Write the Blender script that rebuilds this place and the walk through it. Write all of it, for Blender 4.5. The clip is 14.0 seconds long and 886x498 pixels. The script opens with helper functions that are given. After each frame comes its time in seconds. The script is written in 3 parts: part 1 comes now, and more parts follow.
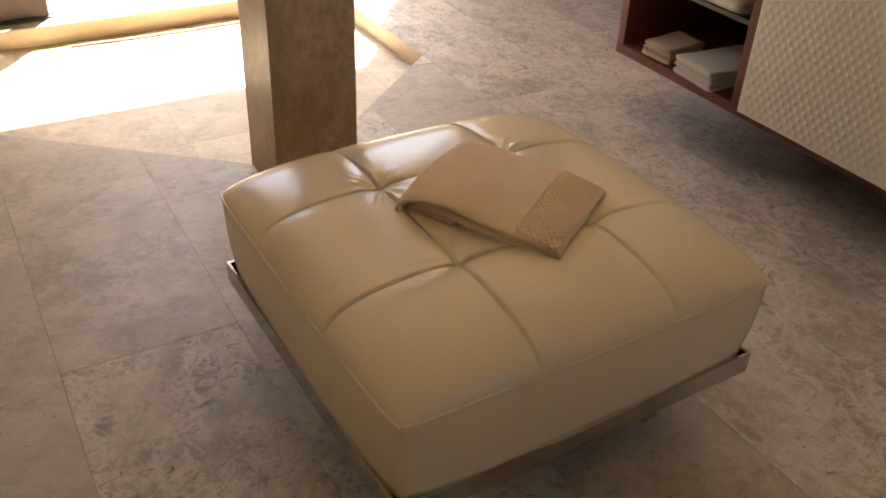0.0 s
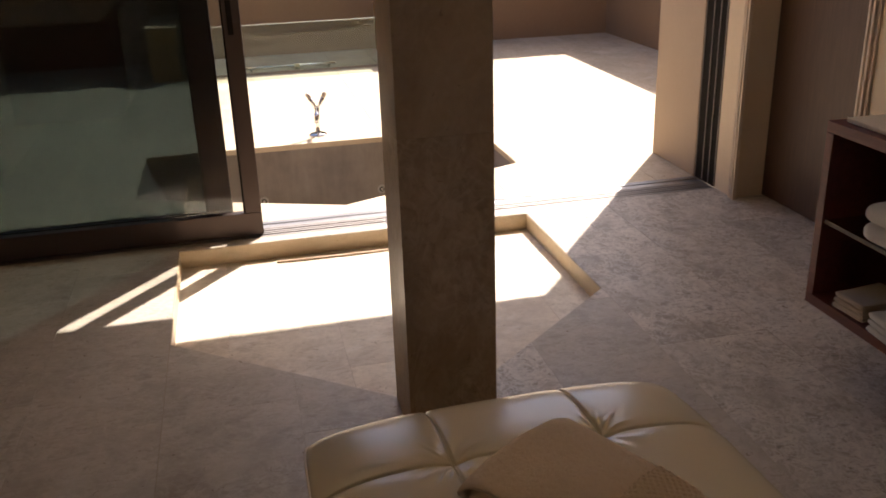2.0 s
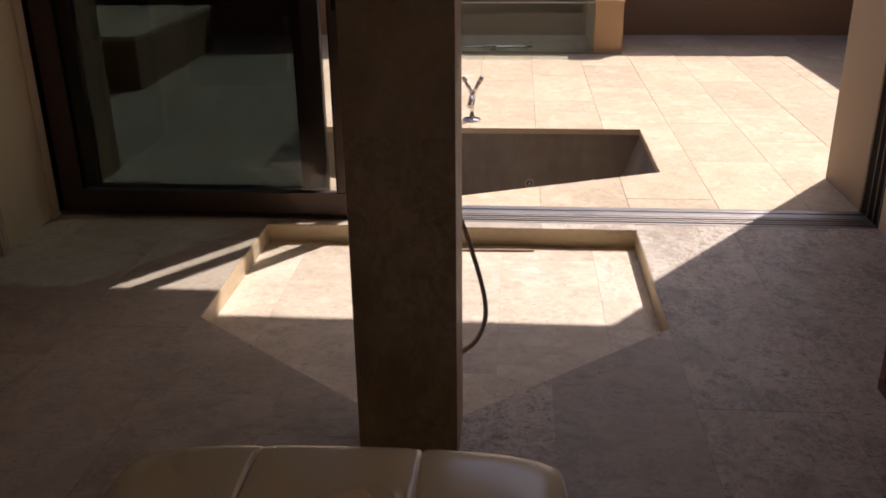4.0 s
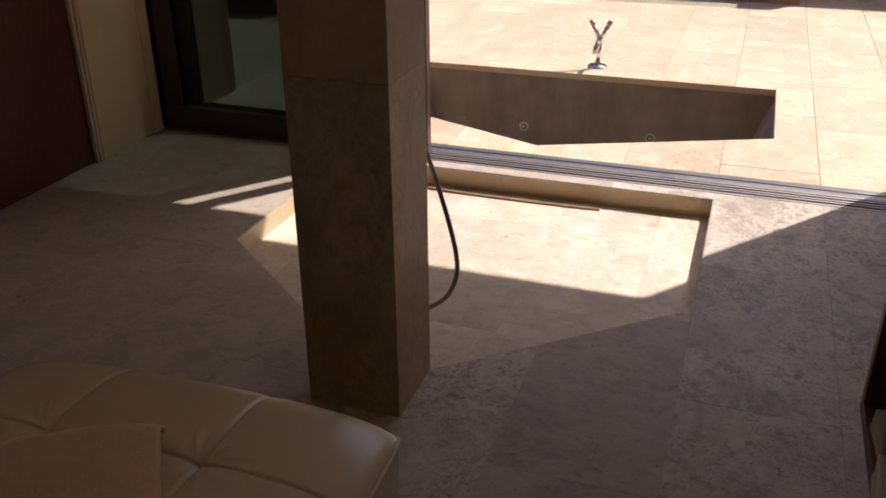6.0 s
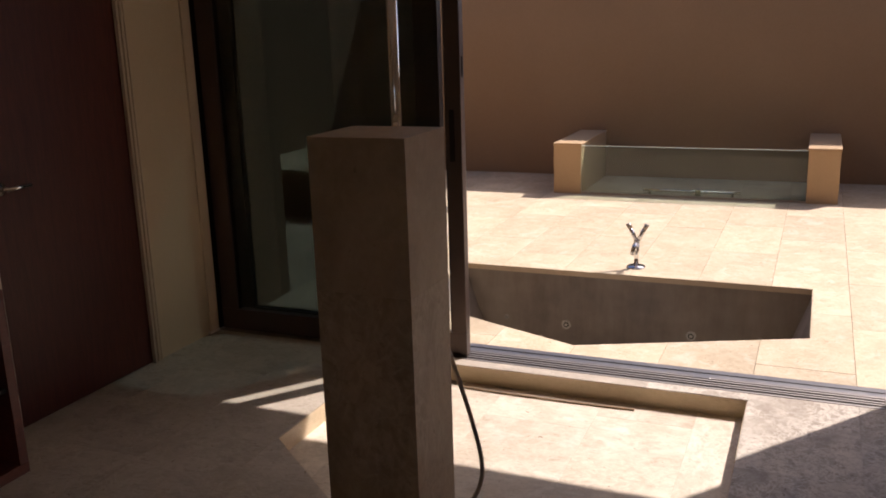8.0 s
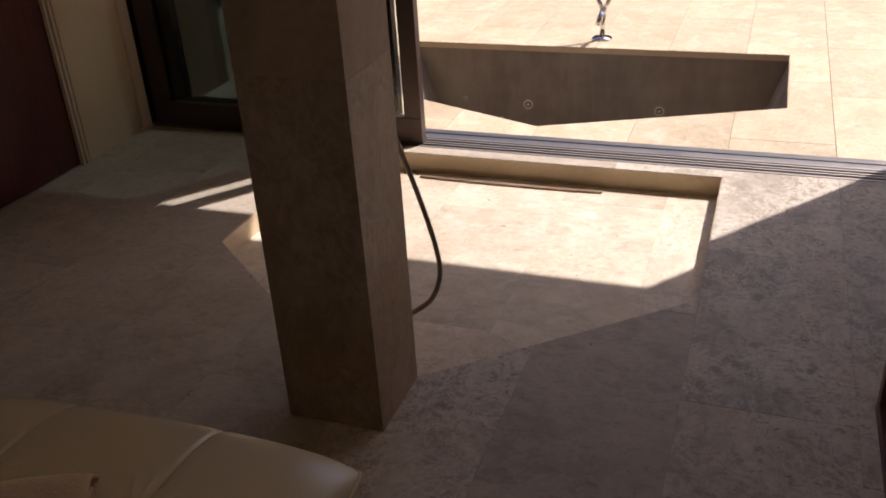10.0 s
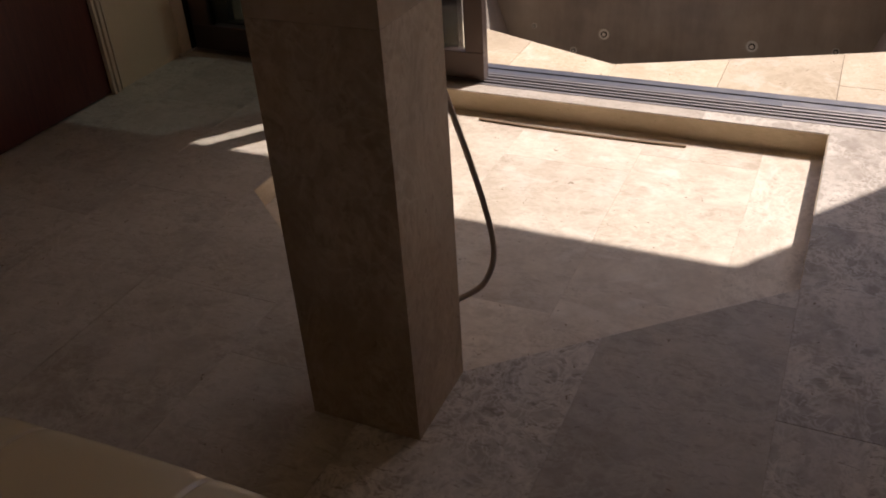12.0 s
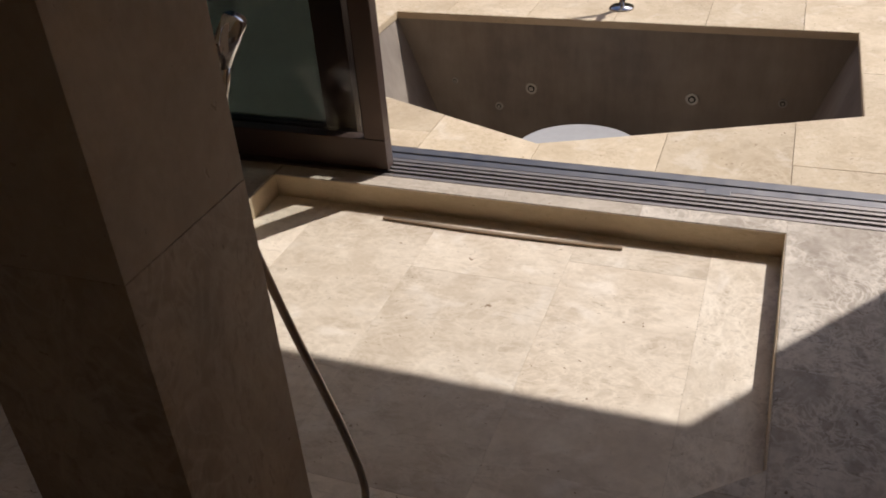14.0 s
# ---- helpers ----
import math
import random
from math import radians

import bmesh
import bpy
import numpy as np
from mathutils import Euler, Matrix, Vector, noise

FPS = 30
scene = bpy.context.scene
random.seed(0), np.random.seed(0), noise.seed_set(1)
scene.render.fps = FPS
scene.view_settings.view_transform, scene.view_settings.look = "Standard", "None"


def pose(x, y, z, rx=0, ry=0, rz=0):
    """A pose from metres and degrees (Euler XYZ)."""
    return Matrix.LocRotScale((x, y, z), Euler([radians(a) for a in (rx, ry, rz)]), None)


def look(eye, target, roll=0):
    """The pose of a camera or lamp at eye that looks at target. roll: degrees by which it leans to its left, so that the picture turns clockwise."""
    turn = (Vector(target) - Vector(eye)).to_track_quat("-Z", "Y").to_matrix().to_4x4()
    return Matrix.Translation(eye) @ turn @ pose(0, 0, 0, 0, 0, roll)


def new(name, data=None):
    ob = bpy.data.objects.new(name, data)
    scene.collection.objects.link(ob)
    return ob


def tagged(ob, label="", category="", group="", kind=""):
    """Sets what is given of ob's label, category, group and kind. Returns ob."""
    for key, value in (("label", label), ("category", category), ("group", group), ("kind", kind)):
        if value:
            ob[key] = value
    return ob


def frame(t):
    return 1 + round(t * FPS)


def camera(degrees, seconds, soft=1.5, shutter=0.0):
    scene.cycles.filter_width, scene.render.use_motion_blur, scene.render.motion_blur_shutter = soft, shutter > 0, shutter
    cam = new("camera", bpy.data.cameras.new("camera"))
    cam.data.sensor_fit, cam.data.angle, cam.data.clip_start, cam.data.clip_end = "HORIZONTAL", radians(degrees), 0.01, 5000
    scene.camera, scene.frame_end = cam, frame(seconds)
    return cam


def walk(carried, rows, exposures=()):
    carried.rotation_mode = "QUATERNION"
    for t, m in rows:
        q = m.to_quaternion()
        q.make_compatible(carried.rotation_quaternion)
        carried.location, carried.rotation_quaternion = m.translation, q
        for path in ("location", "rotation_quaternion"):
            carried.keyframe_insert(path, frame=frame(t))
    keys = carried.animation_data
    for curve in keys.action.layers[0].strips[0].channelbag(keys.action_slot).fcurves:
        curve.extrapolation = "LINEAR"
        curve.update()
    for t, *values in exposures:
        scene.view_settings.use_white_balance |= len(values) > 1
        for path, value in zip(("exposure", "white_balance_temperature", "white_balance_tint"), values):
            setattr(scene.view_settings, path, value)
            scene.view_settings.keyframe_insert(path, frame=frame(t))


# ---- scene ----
cam = camera(52.6, 14.0, soft=1.85)
PATH = [
    (0, (0.023, -0.043, 1.395), (0.881, 1.379, 0.281), 2.6),
    (0.5, (0.037, -0.042, 1.397), (0.782, 1.445, 0.286), 1.3),
    (1, (0.083, -0.034, 1.424), (0.705, 1.566, 0.398), -0.8),
    (1.5, (0.217, -0.011, 1.472), (0.682, 1.757, 0.66), -1.5),
    (2, (0.405, -0.011, 1.484), (0.814, 1.801, 0.744), -1.9),
    (2.5, (0.619, -0.043, 1.47), (0.833, 1.802, 0.728), 0.1),
    (3, (0.803, -0.004, 1.475), (0.96, 1.838, 0.711), -1.0),
    (3.5, (0.98, 0.126, 1.477), (1.01, 1.986, 0.744), 0.3),
    (4, (1.186, 0.215, 1.444), (1.031, 2.058, 0.68), -0.7),
    (4.2, (1.285, 0.217, 1.436), (1.031, 2.014, 0.596), -1.5),
    (6.5, (1.855, 0.448, 1.446), (1.207, 2.126, 0.571), -1.0),
    (7, (1.912, 0.347, 1.511), (1.162, 2.09, 0.877), -1.5),
    (7.2, (1.931, 0.327, 1.537), (1.174, 2.117, 1.063), -1.9),
    (9.3, (1.931, 0.411, 1.451), (1.188, 2.156, 0.816), -1.8),
    (9.5, (1.905, 0.481, 1.43), (1.175, 2.187, 0.683), -2.3),
    (10, (1.849, 0.619, 1.428), (1.211, 2.269, 0.496), -3.6),
    (10.5, (1.799, 0.69, 1.434), (1.226, 2.35, 0.477), -3.4),
    (11, (1.755, 0.762, 1.435), (1.205, 2.433, 0.484), -4.4),
    (11.5, (1.721, 0.851, 1.389), (1.146, 2.452, 0.337), -5.3),
    (12, (1.726, 0.99, 1.366), (0.987, 2.501, 0.284), -3.9),
    (12.5, (1.733, 1.119, 1.365), (0.934, 2.553, 0.223), -4.2),
    (13, (1.684, 1.258, 1.398), (0.852, 2.676, 0.26), -4.5),
    (13.3, (1.649, 1.352, 1.413), (0.82, 2.805, 0.317), -4.2),
    (13.5, (1.649, 1.398, 1.412), (0.829, 2.879, 0.346), -4.3),
    (14, (1.646, 1.615, 1.394), (0.998, 3.175, 0.323), -4.7),
]
EXPOSURES = [(0.0, 3.35, 6700, 7), (0.6, 3.13, 6700, 7.5), (1.0, 2.84, 6650, 8.5), (1.5, 2.3, 6450, 12.5), (2.0, 1.75, 6300, 15), (2.5, 1.28, 6250, 16.5), (3.0, 0.77, 6150, 18), (3.5, 0.48, 6200, 18.5), (4.2, 0.75, 6200, 19.5), (6.5, 0.8, 6150, 19), (9.5, 0.8, 6150, 19), (11.0, 0.74, 6150, 19), (12.0, 0.7, 6100, 18.5), (13.0, 0.74, 6050, 17.5), (13.5, 0.74, 6000, 15), (14.0, 0.29, 5900, 12.5)]
walk(cam, [(t, look(eye, target, roll)) for t, eye, target, roll in PATH], EXPOSURES)

# ---- daylight and added room fill ----
SUN_ELEVATION, SUN_AZIMUTH = radians(51.5), radians(51.8)
SUN_WAY = Vector((math.cos(SUN_ELEVATION) * math.cos(SUN_AZIMUTH), math.cos(SUN_ELEVATION) * math.sin(SUN_AZIMUTH), math.sin(SUN_ELEVATION)))
world = bpy.data.worlds.new("world")
scene.world = world
world.use_nodes = True
sky = world.node_tree.nodes.new("ShaderNodeTexSky")
sky.sky_type, sky.sun_disc = "NISHITA", False
sky.air_density, sky.dust_density, sky.ozone_density = 0.65, 2.6, 0.4
sky.sun_elevation, sky.sun_rotation = SUN_ELEVATION, radians(90) - SUN_AZIMUTH
background = world.node_tree.nodes["Background"]
background.inputs["Strength"].default_value = 0.088
world.node_tree.links.new(sky.outputs[0], background.inputs["Color"])
sun = new("sun", bpy.data.lights.new("sun", "SUN"))
sun.data.energy, sun.data.angle, sun.data.color = 3.9, radians(0.55), (1.0, 0.92, 0.825)
sun.matrix_world = look(SUN_WAY * 20, (0, 0, 0))

# Added warm fill to lift the dim room; no source is known there.
opening = new("fill_light", bpy.data.lights.new("fill_light", "AREA"))
opening.data.shape, opening.data.size, opening.data.size_y = "RECTANGLE", 1.1, 0.8
opening.data.energy, opening.data.color = 0.28, (1.0, 0.86, 0.72)
opening.matrix_world = look((1.75, -2.34, 1.45), (1.75, 4.0, 1.0))

# ---- materials ----
class Nodes:
    """A short hand for building one node material."""

    def __init__(self, name, rough=0.5, metal=0.0):
        self.mat = bpy.data.materials.new(name)
        self.mat.use_nodes = True
        self.tree = self.mat.node_tree
        self.bsdf = self.tree.nodes["Principled BSDF"]
        self.bsdf.inputs["Roughness"].default_value = rough
        self.bsdf.inputs["Metallic"].default_value = metal

    def add(self, kind, **inputs):
        node = self.tree.nodes.new(kind)
        for key, value in inputs.items():
            node.inputs[key.replace("_", " ")].default_value = value
        return node

    def link(self, a, b):
        self.tree.links.new(a, b)

    def where(self, scale=(1, 1, 1), shuffle=0.0):
        mapping = self.add("ShaderNodeMapping")
        mapping.inputs["Scale"].default_value = scale
        geo = self.add("ShaderNodeNewGeometry")
        self.link(geo.outputs["Position"], mapping.inputs["Vector"])
        if shuffle:
            info = self.add("ShaderNodeObjectInfo")
            mul = self.add("ShaderNodeMath")
            mul.operation = "MULTIPLY"
            mul.inputs[1].default_value = shuffle
            self.link(info.outputs["Random"], mul.inputs[0])
            comb = self.add("ShaderNodeCombineXYZ")
            for i in range(3):
                self.link(mul.outputs[0], comb.inputs[i])
            self.link(comb.outputs[0], mapping.inputs["Location"])
        return mapping.outputs[0]

    def noise(self, vector, scale, detail=4.0, rough=0.55, distort=0.0):
        n = self.add("ShaderNodeTexNoise", Scale=scale, Detail=detail, Roughness=rough, Distortion=distort)
        self.link(vector, n.inputs["Vector"])
        return n.outputs["Fac"]

    def ramp(self, fac, stops):
        r = self.add("ShaderNodeValToRGB")
        while len(r.color_ramp.elements) < len(stops):
            r.color_ramp.elements.new(0.5)
        for e, (at, c) in zip(r.color_ramp.elements, stops):
            e.position, e.color = at, (*c, 1) if len(c) == 3 else c
        self.link(fac, r.inputs[0])
        return r.outputs[0]

    def mix(self, fac, a, b, mode="MIX"):
        m = self.tree.nodes.new("ShaderNodeMix")
        m.data_type, m.blend_type = "RGBA", mode
        for value, slot in ((fac, 0), (a, 6), (b, 7)):
            if isinstance(value, (int, float)):
                m.inputs[slot].default_value = value
            elif isinstance(value, tuple):
                m.inputs[slot].default_value = (*value, 1)
            else:
                self.link(value, m.inputs[slot])
        return m.outputs[2]

    def bump(self, height, strength, distance=0.01, before=None):
        b = self.add("ShaderNodeBump", Strength=strength, Distance=distance)
        self.link(height, b.inputs["Height"])
        if before:
            self.link(before, b.inputs["Normal"])
        self.link(b.outputs[0], self.bsdf.inputs["Normal"])
        return b.outputs[0]

    def colour(self, socket):
        self.link(socket, self.bsdf.inputs["Base Color"])


def between(a, b, t):
    return tuple(p + (q - p) * t for p, q in zip(a, b))


def travertine(name, light, mid, dark, along=(1, 1, 1), rough=0.42, pits=0.6, tilewise=0.14, clasts=0.6, size=13.0, veins=0.45, net=0.3, shine=0.3, bleach=0.0):
    """Filled travertine: soft clouds, darker clasts in a paler matrix, squiggling pale veins, dark specks, small pits."""
    n = Nodes(name, rough)
    n.bsdf.inputs["Specular IOR Level"].default_value = shine
    v = n.where(along, 37.0)
    cloud = n.noise(v, 2.1, 4, 0.55, 0.9)
    base = n.ramp(cloud, [(0.3, between(mid, dark, 0.45)), (0.5, mid), (0.7, between(mid, light, 0.55))])
    warp = n.add("ShaderNodeTexNoise", Scale=9.0, Detail=6.0, Roughness=0.66)
    n.link(v, warp.inputs["Vector"])
    moved = n.add("ShaderNodeVectorMath")
    moved.operation = "MULTIPLY_ADD"
    moved.inputs[1].default_value = (0.17, 0.17, 0.17)
    n.link(warp.outputs["Color"], moved.inputs[0])
    n.link(v, moved.inputs[2])
    vor = n.add("ShaderNodeTexVoronoi", Scale=size, Randomness=1.0)
    vor.feature = "DISTANCE_TO_EDGE"
    n.link(moved.outputs[0], vor.inputs["Vector"])
    cells = n.add("ShaderNodeTexVoronoi", Scale=size, Randomness=1.0)
    n.link(moved.outputs[0], cells.inputs["Vector"])
    grey = n.add("ShaderNodeSeparateColor")
    n.link(cells.outputs["Color"], grey.inputs[0])
    body = n.ramp(grey.outputs[0], [(0.1, between(mid, dark, 0.45)), (0.5, mid), (0.9, between(mid, light, 0.4))])
    rim = n.ramp(vor.outputs["Distance"], [(0.0, (1, 1, 1)), (0.10, (0.4, 0.4, 0.4)), (0.3, (0, 0, 0))])
    stones = n.mix(rim, body, between(mid, light, 0.8))
    where = n.ramp(n.noise(v, 2.9, 4, 0.6, 0.5), [(0.48, (0, 0, 0)), (0.6, (clasts,) * 3)])
    base = n.mix(where, base, stones)
    vein = n.noise(v, 5.2, 5, 0.56, 0.6)
    base = n.mix(n.ramp(vein, [(0.5, (0, 0, 0)), (0.58, (veins * 0.6,) * 3), (0.66, (veins,) * 3)]), base, light)
    fine = n.noise(v, 60.0, 3, 0.6, 0.4)
    mottle = n.noise(v, 17.0, 3, 0.52, 1.1)
    base = n.mix(0.05 + veins * 0.25, base, n.ramp(mottle, [(0.32, between(mid, dark, 0.8)), (0.68, light)]))
    base = n.mix(0.08, base, n.ramp(fine, [(0.3, dark), (0.7, light)]))
    patch = n.noise(v, 3.3, 3, 0.6, 0.8)
    over = n.ramp(patch, [(0.36, (0.15,) * 3), (0.54, (1, 1, 1))])
    for scale, width, amount in ((5.5, 0.05, 0.8), (12.0, 0.07, 0.9)):
        squiggle = n.noise(v, scale, 3.5, 0.62, 1.5)
        line = n.ramp(squiggle, [(0.5 - width, (0, 0, 0)), (0.495, (net * amount,) * 3), (0.505, (net * amount,) * 3), (0.5 + width, (0, 0, 0))])
        base = n.mix(n.mix(1.0, line, over, "MULTIPLY"), base, light)
    if bleach:
        base = n.mix(n.ramp(n.noise(v, 6.5, 3.5, 0.6, 0.6), [(0.57, (0, 0, 0)), (0.70, (bleach,) * 3)]), base, (0.86, 0.79, 0.68))
    speck = n.noise(n.where((along[0] * 0.6, along[1] * 1.7, along[2]), 37.0), 36.0, 3, 0.65, 0.8)
    specks = n.ramp(speck, [(0.57, (0, 0, 0)), (0.68, (min(net * 1.3, 0.7),) * 3)])
    base = n.mix(n.mix(1.0, specks, over, "MULTIPLY"), base, between(dark, mid, 0.15))
    info = n.add("ShaderNodeObjectInfo")
    base = n.mix(1.0, base, n.ramp(info.outputs["Random"], [(0.0, (1 - tilewise,) * 3), (1.0, (1, 1, 1))]), "MULTIPLY")
    hole = n.noise(v, 44.0, 2, 0.55, 1.0)
    base = n.mix(1.0, base, n.mix(pits, (1, 1, 1), n.ramp(hole, [(0.25, (0.42, 0.35, 0.28)), (0.295, (1, 1, 1))])), "MULTIPLY")
    n.colour(base)
    first = n.bump(n.ramp(hole, [(0.25, (0, 0, 0)), (0.295, (1, 1, 1))]), 0.3, 0.003)
    n.bump(mottle, 0.05, 0.004, first)
    n.link(n.ramp(cloud, [(0.3, (rough - 0.06,) * 3), (0.7, (rough + 0.12,) * 3)]), n.bsdf.inputs["Roughness"])
    return n.mat


def stucco(name, light, dark, rough=0.85, relief=0.3):
    n = Nodes(name, rough)
    v = n.where()
    n.colour(n.mix(0.3, n.ramp(n.noise(v, 1.1, 5, 0.6), [(0.3, dark), (0.7, light)]), n.ramp(n.noise(v, 45, 3), [(0.3, dark), (0.7, light)])))
    n.bump(n.noise(v, 160, 3), relief, 0.003)
    return n.mat


def timber(name, light, dark, rough=0.35, along=(14, 14, 1.2)):
    n = Nodes(name, rough)
    v = n.where(along, 9.0)
    grain = n.noise(v, 3.0, 6, 0.6, 0.8)
    n.colour(n.mix(0.35, n.ramp(grain, [(0.3, dark), (0.7, light)]), n.ramp(n.noise(v, 14, 3), [(0.35, dark), (0.65, light)])))
    n.bump(grain, 0.06, 0.002)
    return n.mat


def metal(name, colour, rough, smear=0.08, relief=0.0):
    n = Nodes(name, rough, 1.0)
    v = n.where((1, 1, 1))
    n.bsdf.inputs["Base Color"].default_value = (*colour, 1)
    n.link(n.ramp(n.noise(v, 24, 4), [(0.3, (max(rough - smear, 0.02),) * 3), (0.75, (rough + smear,) * 3)]), n.bsdf.inputs["Roughness"])
    return n.mat


def cloth(name, light, dark, scale=420, relief=0.7):
    n = Nodes(name, 0.95)
    v = n.where()
    n.colour(n.mix(0.5, n.ramp(n.noise(v, 9, 4), [(0.3, dark), (0.7, light)]), n.ramp(n.noise(v, scale, 2), [(0.3, dark), (0.7, light)])))
    first = n.bump(n.noise(v, scale, 3, 0.7), relief, 0.004)
    n.bump(n.noise(v, 70, 4, 0.6), 0.35, 0.01, first)
    n.bsdf.inputs["Sheen Weight"].default_value = 0.25
    return n.mat


def pane_glass(name, tint, gloss=0.03):
    """Clear or tinted glass: light goes straight through, and the surface mirrors."""
    n = Nodes(name)
    n.tree.nodes.remove(n.bsdf)
    see, shine, mixer = n.add("ShaderNodeBsdfTransparent"), n.add("ShaderNodeBsdfGlossy", Roughness=0.02), n.add("ShaderNodeMixShader")
    see.inputs["Color"].default_value = (*tint, 1)
    weight = n.add("ShaderNodeLayerWeight", Blend=0.5)
    power, scaled = n.add("ShaderNodeMath"), n.add("ShaderNodeMath")
    power.operation, scaled.operation = "POWER", "MULTIPLY_ADD"
    power.inputs[1].default_value = 4.5
    scaled.inputs[1].default_value, scaled.inputs[2].default_value = 0.9, gloss
    n.link(weight.outputs["Facing"], power.inputs[0])
    n.link(power.outputs[0], scaled.inputs[0])
    n.link(scaled.outputs[0], mixer.inputs[0])
    n.link(see.outputs[0], mixer.inputs[1])
    n.link(shine.outputs[0], mixer.inputs[2])
    n.link(mixer.outputs[0], n.tree.nodes["Material Output"].inputs["Surface"])
    return n.mat


FLOOR_STONE = travertine("travertine_floor", (0.59, 0.51, 0.405), (0.415, 0.35, 0.27), (0.235, 0.186, 0.135), (1, 1.15, 1), 0.46, 0.9, 0.09, 0.65, 21.0, 0.45, 0.36, 0.26)
FLOOR_VEINED = travertine("travertine_floor_veined", (0.70, 0.62, 0.51), (0.36, 0.30, 0.23), (0.17, 0.13, 0.092), (1.3, 1, 1), 0.46, 1.0, 0.12, 0.85, 17.0, 0.5, 0.62, 0.26)
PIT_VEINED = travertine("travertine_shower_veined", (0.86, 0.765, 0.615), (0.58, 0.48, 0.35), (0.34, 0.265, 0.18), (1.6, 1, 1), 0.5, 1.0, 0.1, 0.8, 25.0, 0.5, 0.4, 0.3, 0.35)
PATIO_STONE = travertine("travertine_patio", (0.71, 0.59, 0.42), (0.55, 0.435, 0.28), (0.34, 0.25, 0.15), (1.3, 1, 1), 0.62, 1.0, 0.16, 0.5, 13.0, 0.6, 0.32, 0.3, 0.25)
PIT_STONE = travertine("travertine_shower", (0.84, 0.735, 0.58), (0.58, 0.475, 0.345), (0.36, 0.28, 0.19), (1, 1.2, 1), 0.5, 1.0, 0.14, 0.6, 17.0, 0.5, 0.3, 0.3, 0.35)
EDGE_STONE = travertine("travertine_edge", (0.72, 0.585, 0.395), (0.62, 0.49, 0.315), (0.45, 0.335, 0.2), (1, 1, 2), 0.5, 0.4, 0.05, 0.2)
PILLAR_STONE = travertine("travertine_pillar", (0.54, 0.41, 0.275), (0.365, 0.262, 0.165), (0.23, 0.157, 0.096), (1.2, 1.2, 1.0), 0.47, 0.4, 0.0, 0.25, 17.0, 0.25, 0.1, 0.36)
PILLAR_VEINED = travertine("travertine_pillar_veined", (0.58, 0.445, 0.305), (0.36, 0.258, 0.163), (0.215, 0.147, 0.09), (1.2, 1.2, 0.8), 0.47, 0.5, 0.0, 0.25, 15.0, 0.35, 0.34, 0.36)
GROUT = stucco("grout", (0.42, 0.335, 0.24), (0.31, 0.245, 0.17))
PATIO_GROUT = stucco("patio_grout", (0.30, 0.225, 0.145), (0.14, 0.1, 0.065))
CREAM_WALL = stucco("cream_plaster", (0.70, 0.565, 0.385), (0.64, 0.51, 0.34), 0.7, 0.12)
TRIM_PAINT = stucco("cream_trim", (0.66, 0.54, 0.40), (0.58, 0.46, 0.33), 0.45, 0.05)
CEILING_PAINT = stucco("ceiling_paint", (0.84, 0.80, 0.73), (0.80, 0.76, 0.68), 0.8, 0.1)
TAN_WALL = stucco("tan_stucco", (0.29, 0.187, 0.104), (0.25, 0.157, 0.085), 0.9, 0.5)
REVEAL_WALL = stucco("beige_reveal", (0.42, 0.325, 0.23), (0.38, 0.29, 0.2), 0.85, 0.2)
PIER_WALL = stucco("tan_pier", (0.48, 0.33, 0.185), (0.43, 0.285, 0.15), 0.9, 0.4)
MAHOGANY = timber("mahogany", (0.115, 0.028, 0.016), (0.06, 0.014, 0.009), 0.5)
WALNUT = timber("walnut", (0.095, 0.05, 0.027), (0.06, 0.03, 0.016), 0.5)
CABINET_WOOD = timber("cabinet_wood", (0.165, 0.04, 0.021), (0.09, 0.02, 0.011), 0.5, (14, 1.2, 14))
BRONZE_FRAME = metal("bronze_frame", (0.075, 0.05, 0.04), 0.42)
BRONZE_FRAME.node_tree.nodes["Principled BSDF"].inputs["Metallic"].default_value = 0.45
# Darker copy of the frame bronze: the rear leaf's shade put into colour.
BRONZE_SHADED = metal("bronze_shaded", (0.04, 0.028, 0.026), 0.45)
ALUMINIUM = metal("track_aluminium", (0.28, 0.25, 0.225), 0.55)
TRACK_PLATE = metal("track_plate", (0.27, 0.255, 0.24), 0.42)
TRACK_GROOVE = metal("track_groove", (0.11, 0.1, 0.088), 0.6)
DRAIN_METAL = metal("drain_bronze", (0.34, 0.26, 0.18), 0.55)
# Near-black for rubber and boards; also stands in for shade in slots.
DARK_GAP = stucco("dark_gap", (0.02, 0.016, 0.013), (0.012, 0.01, 0.008))
DARK_GAP.node_tree.nodes["Principled BSDF"].inputs["Specular IOR Level"].default_value = 0.08
CHROME = metal("chrome", (0.72, 0.71, 0.70), 0.1, 0.05)
HOSE_METAL = metal("hose_metal", (0.42, 0.36, 0.3), 0.4)
FRAME_CHROME = metal("frame_chrome", (0.44, 0.42, 0.39), 0.12, 0.06)
TOWEL_TAN = cloth("tan_towel", (0.88, 0.675, 0.445), (0.79, 0.58, 0.365))
TOWEL_WHITE = cloth("white_towel", (0.74, 0.68, 0.58), (0.62, 0.56, 0.47))
TOWEL_BEIGE = cloth("beige_towel", (0.58, 0.46, 0.33), (0.48, 0.37, 0.255))
COUNTER_STONE = travertine("counter_stone", (0.7, 0.64, 0.55), (0.64, 0.57, 0.47), (0.52, 0.45, 0.36), (1, 1, 1), 0.3, 0.2, 0.0, 0.1)
CLEAR_GLASS = pane_glass("clear_glass", (0.93, 0.945, 0.935))
TINTED_GLASS = pane_glass("tinted_glass", (0.165, 0.197, 0.2))
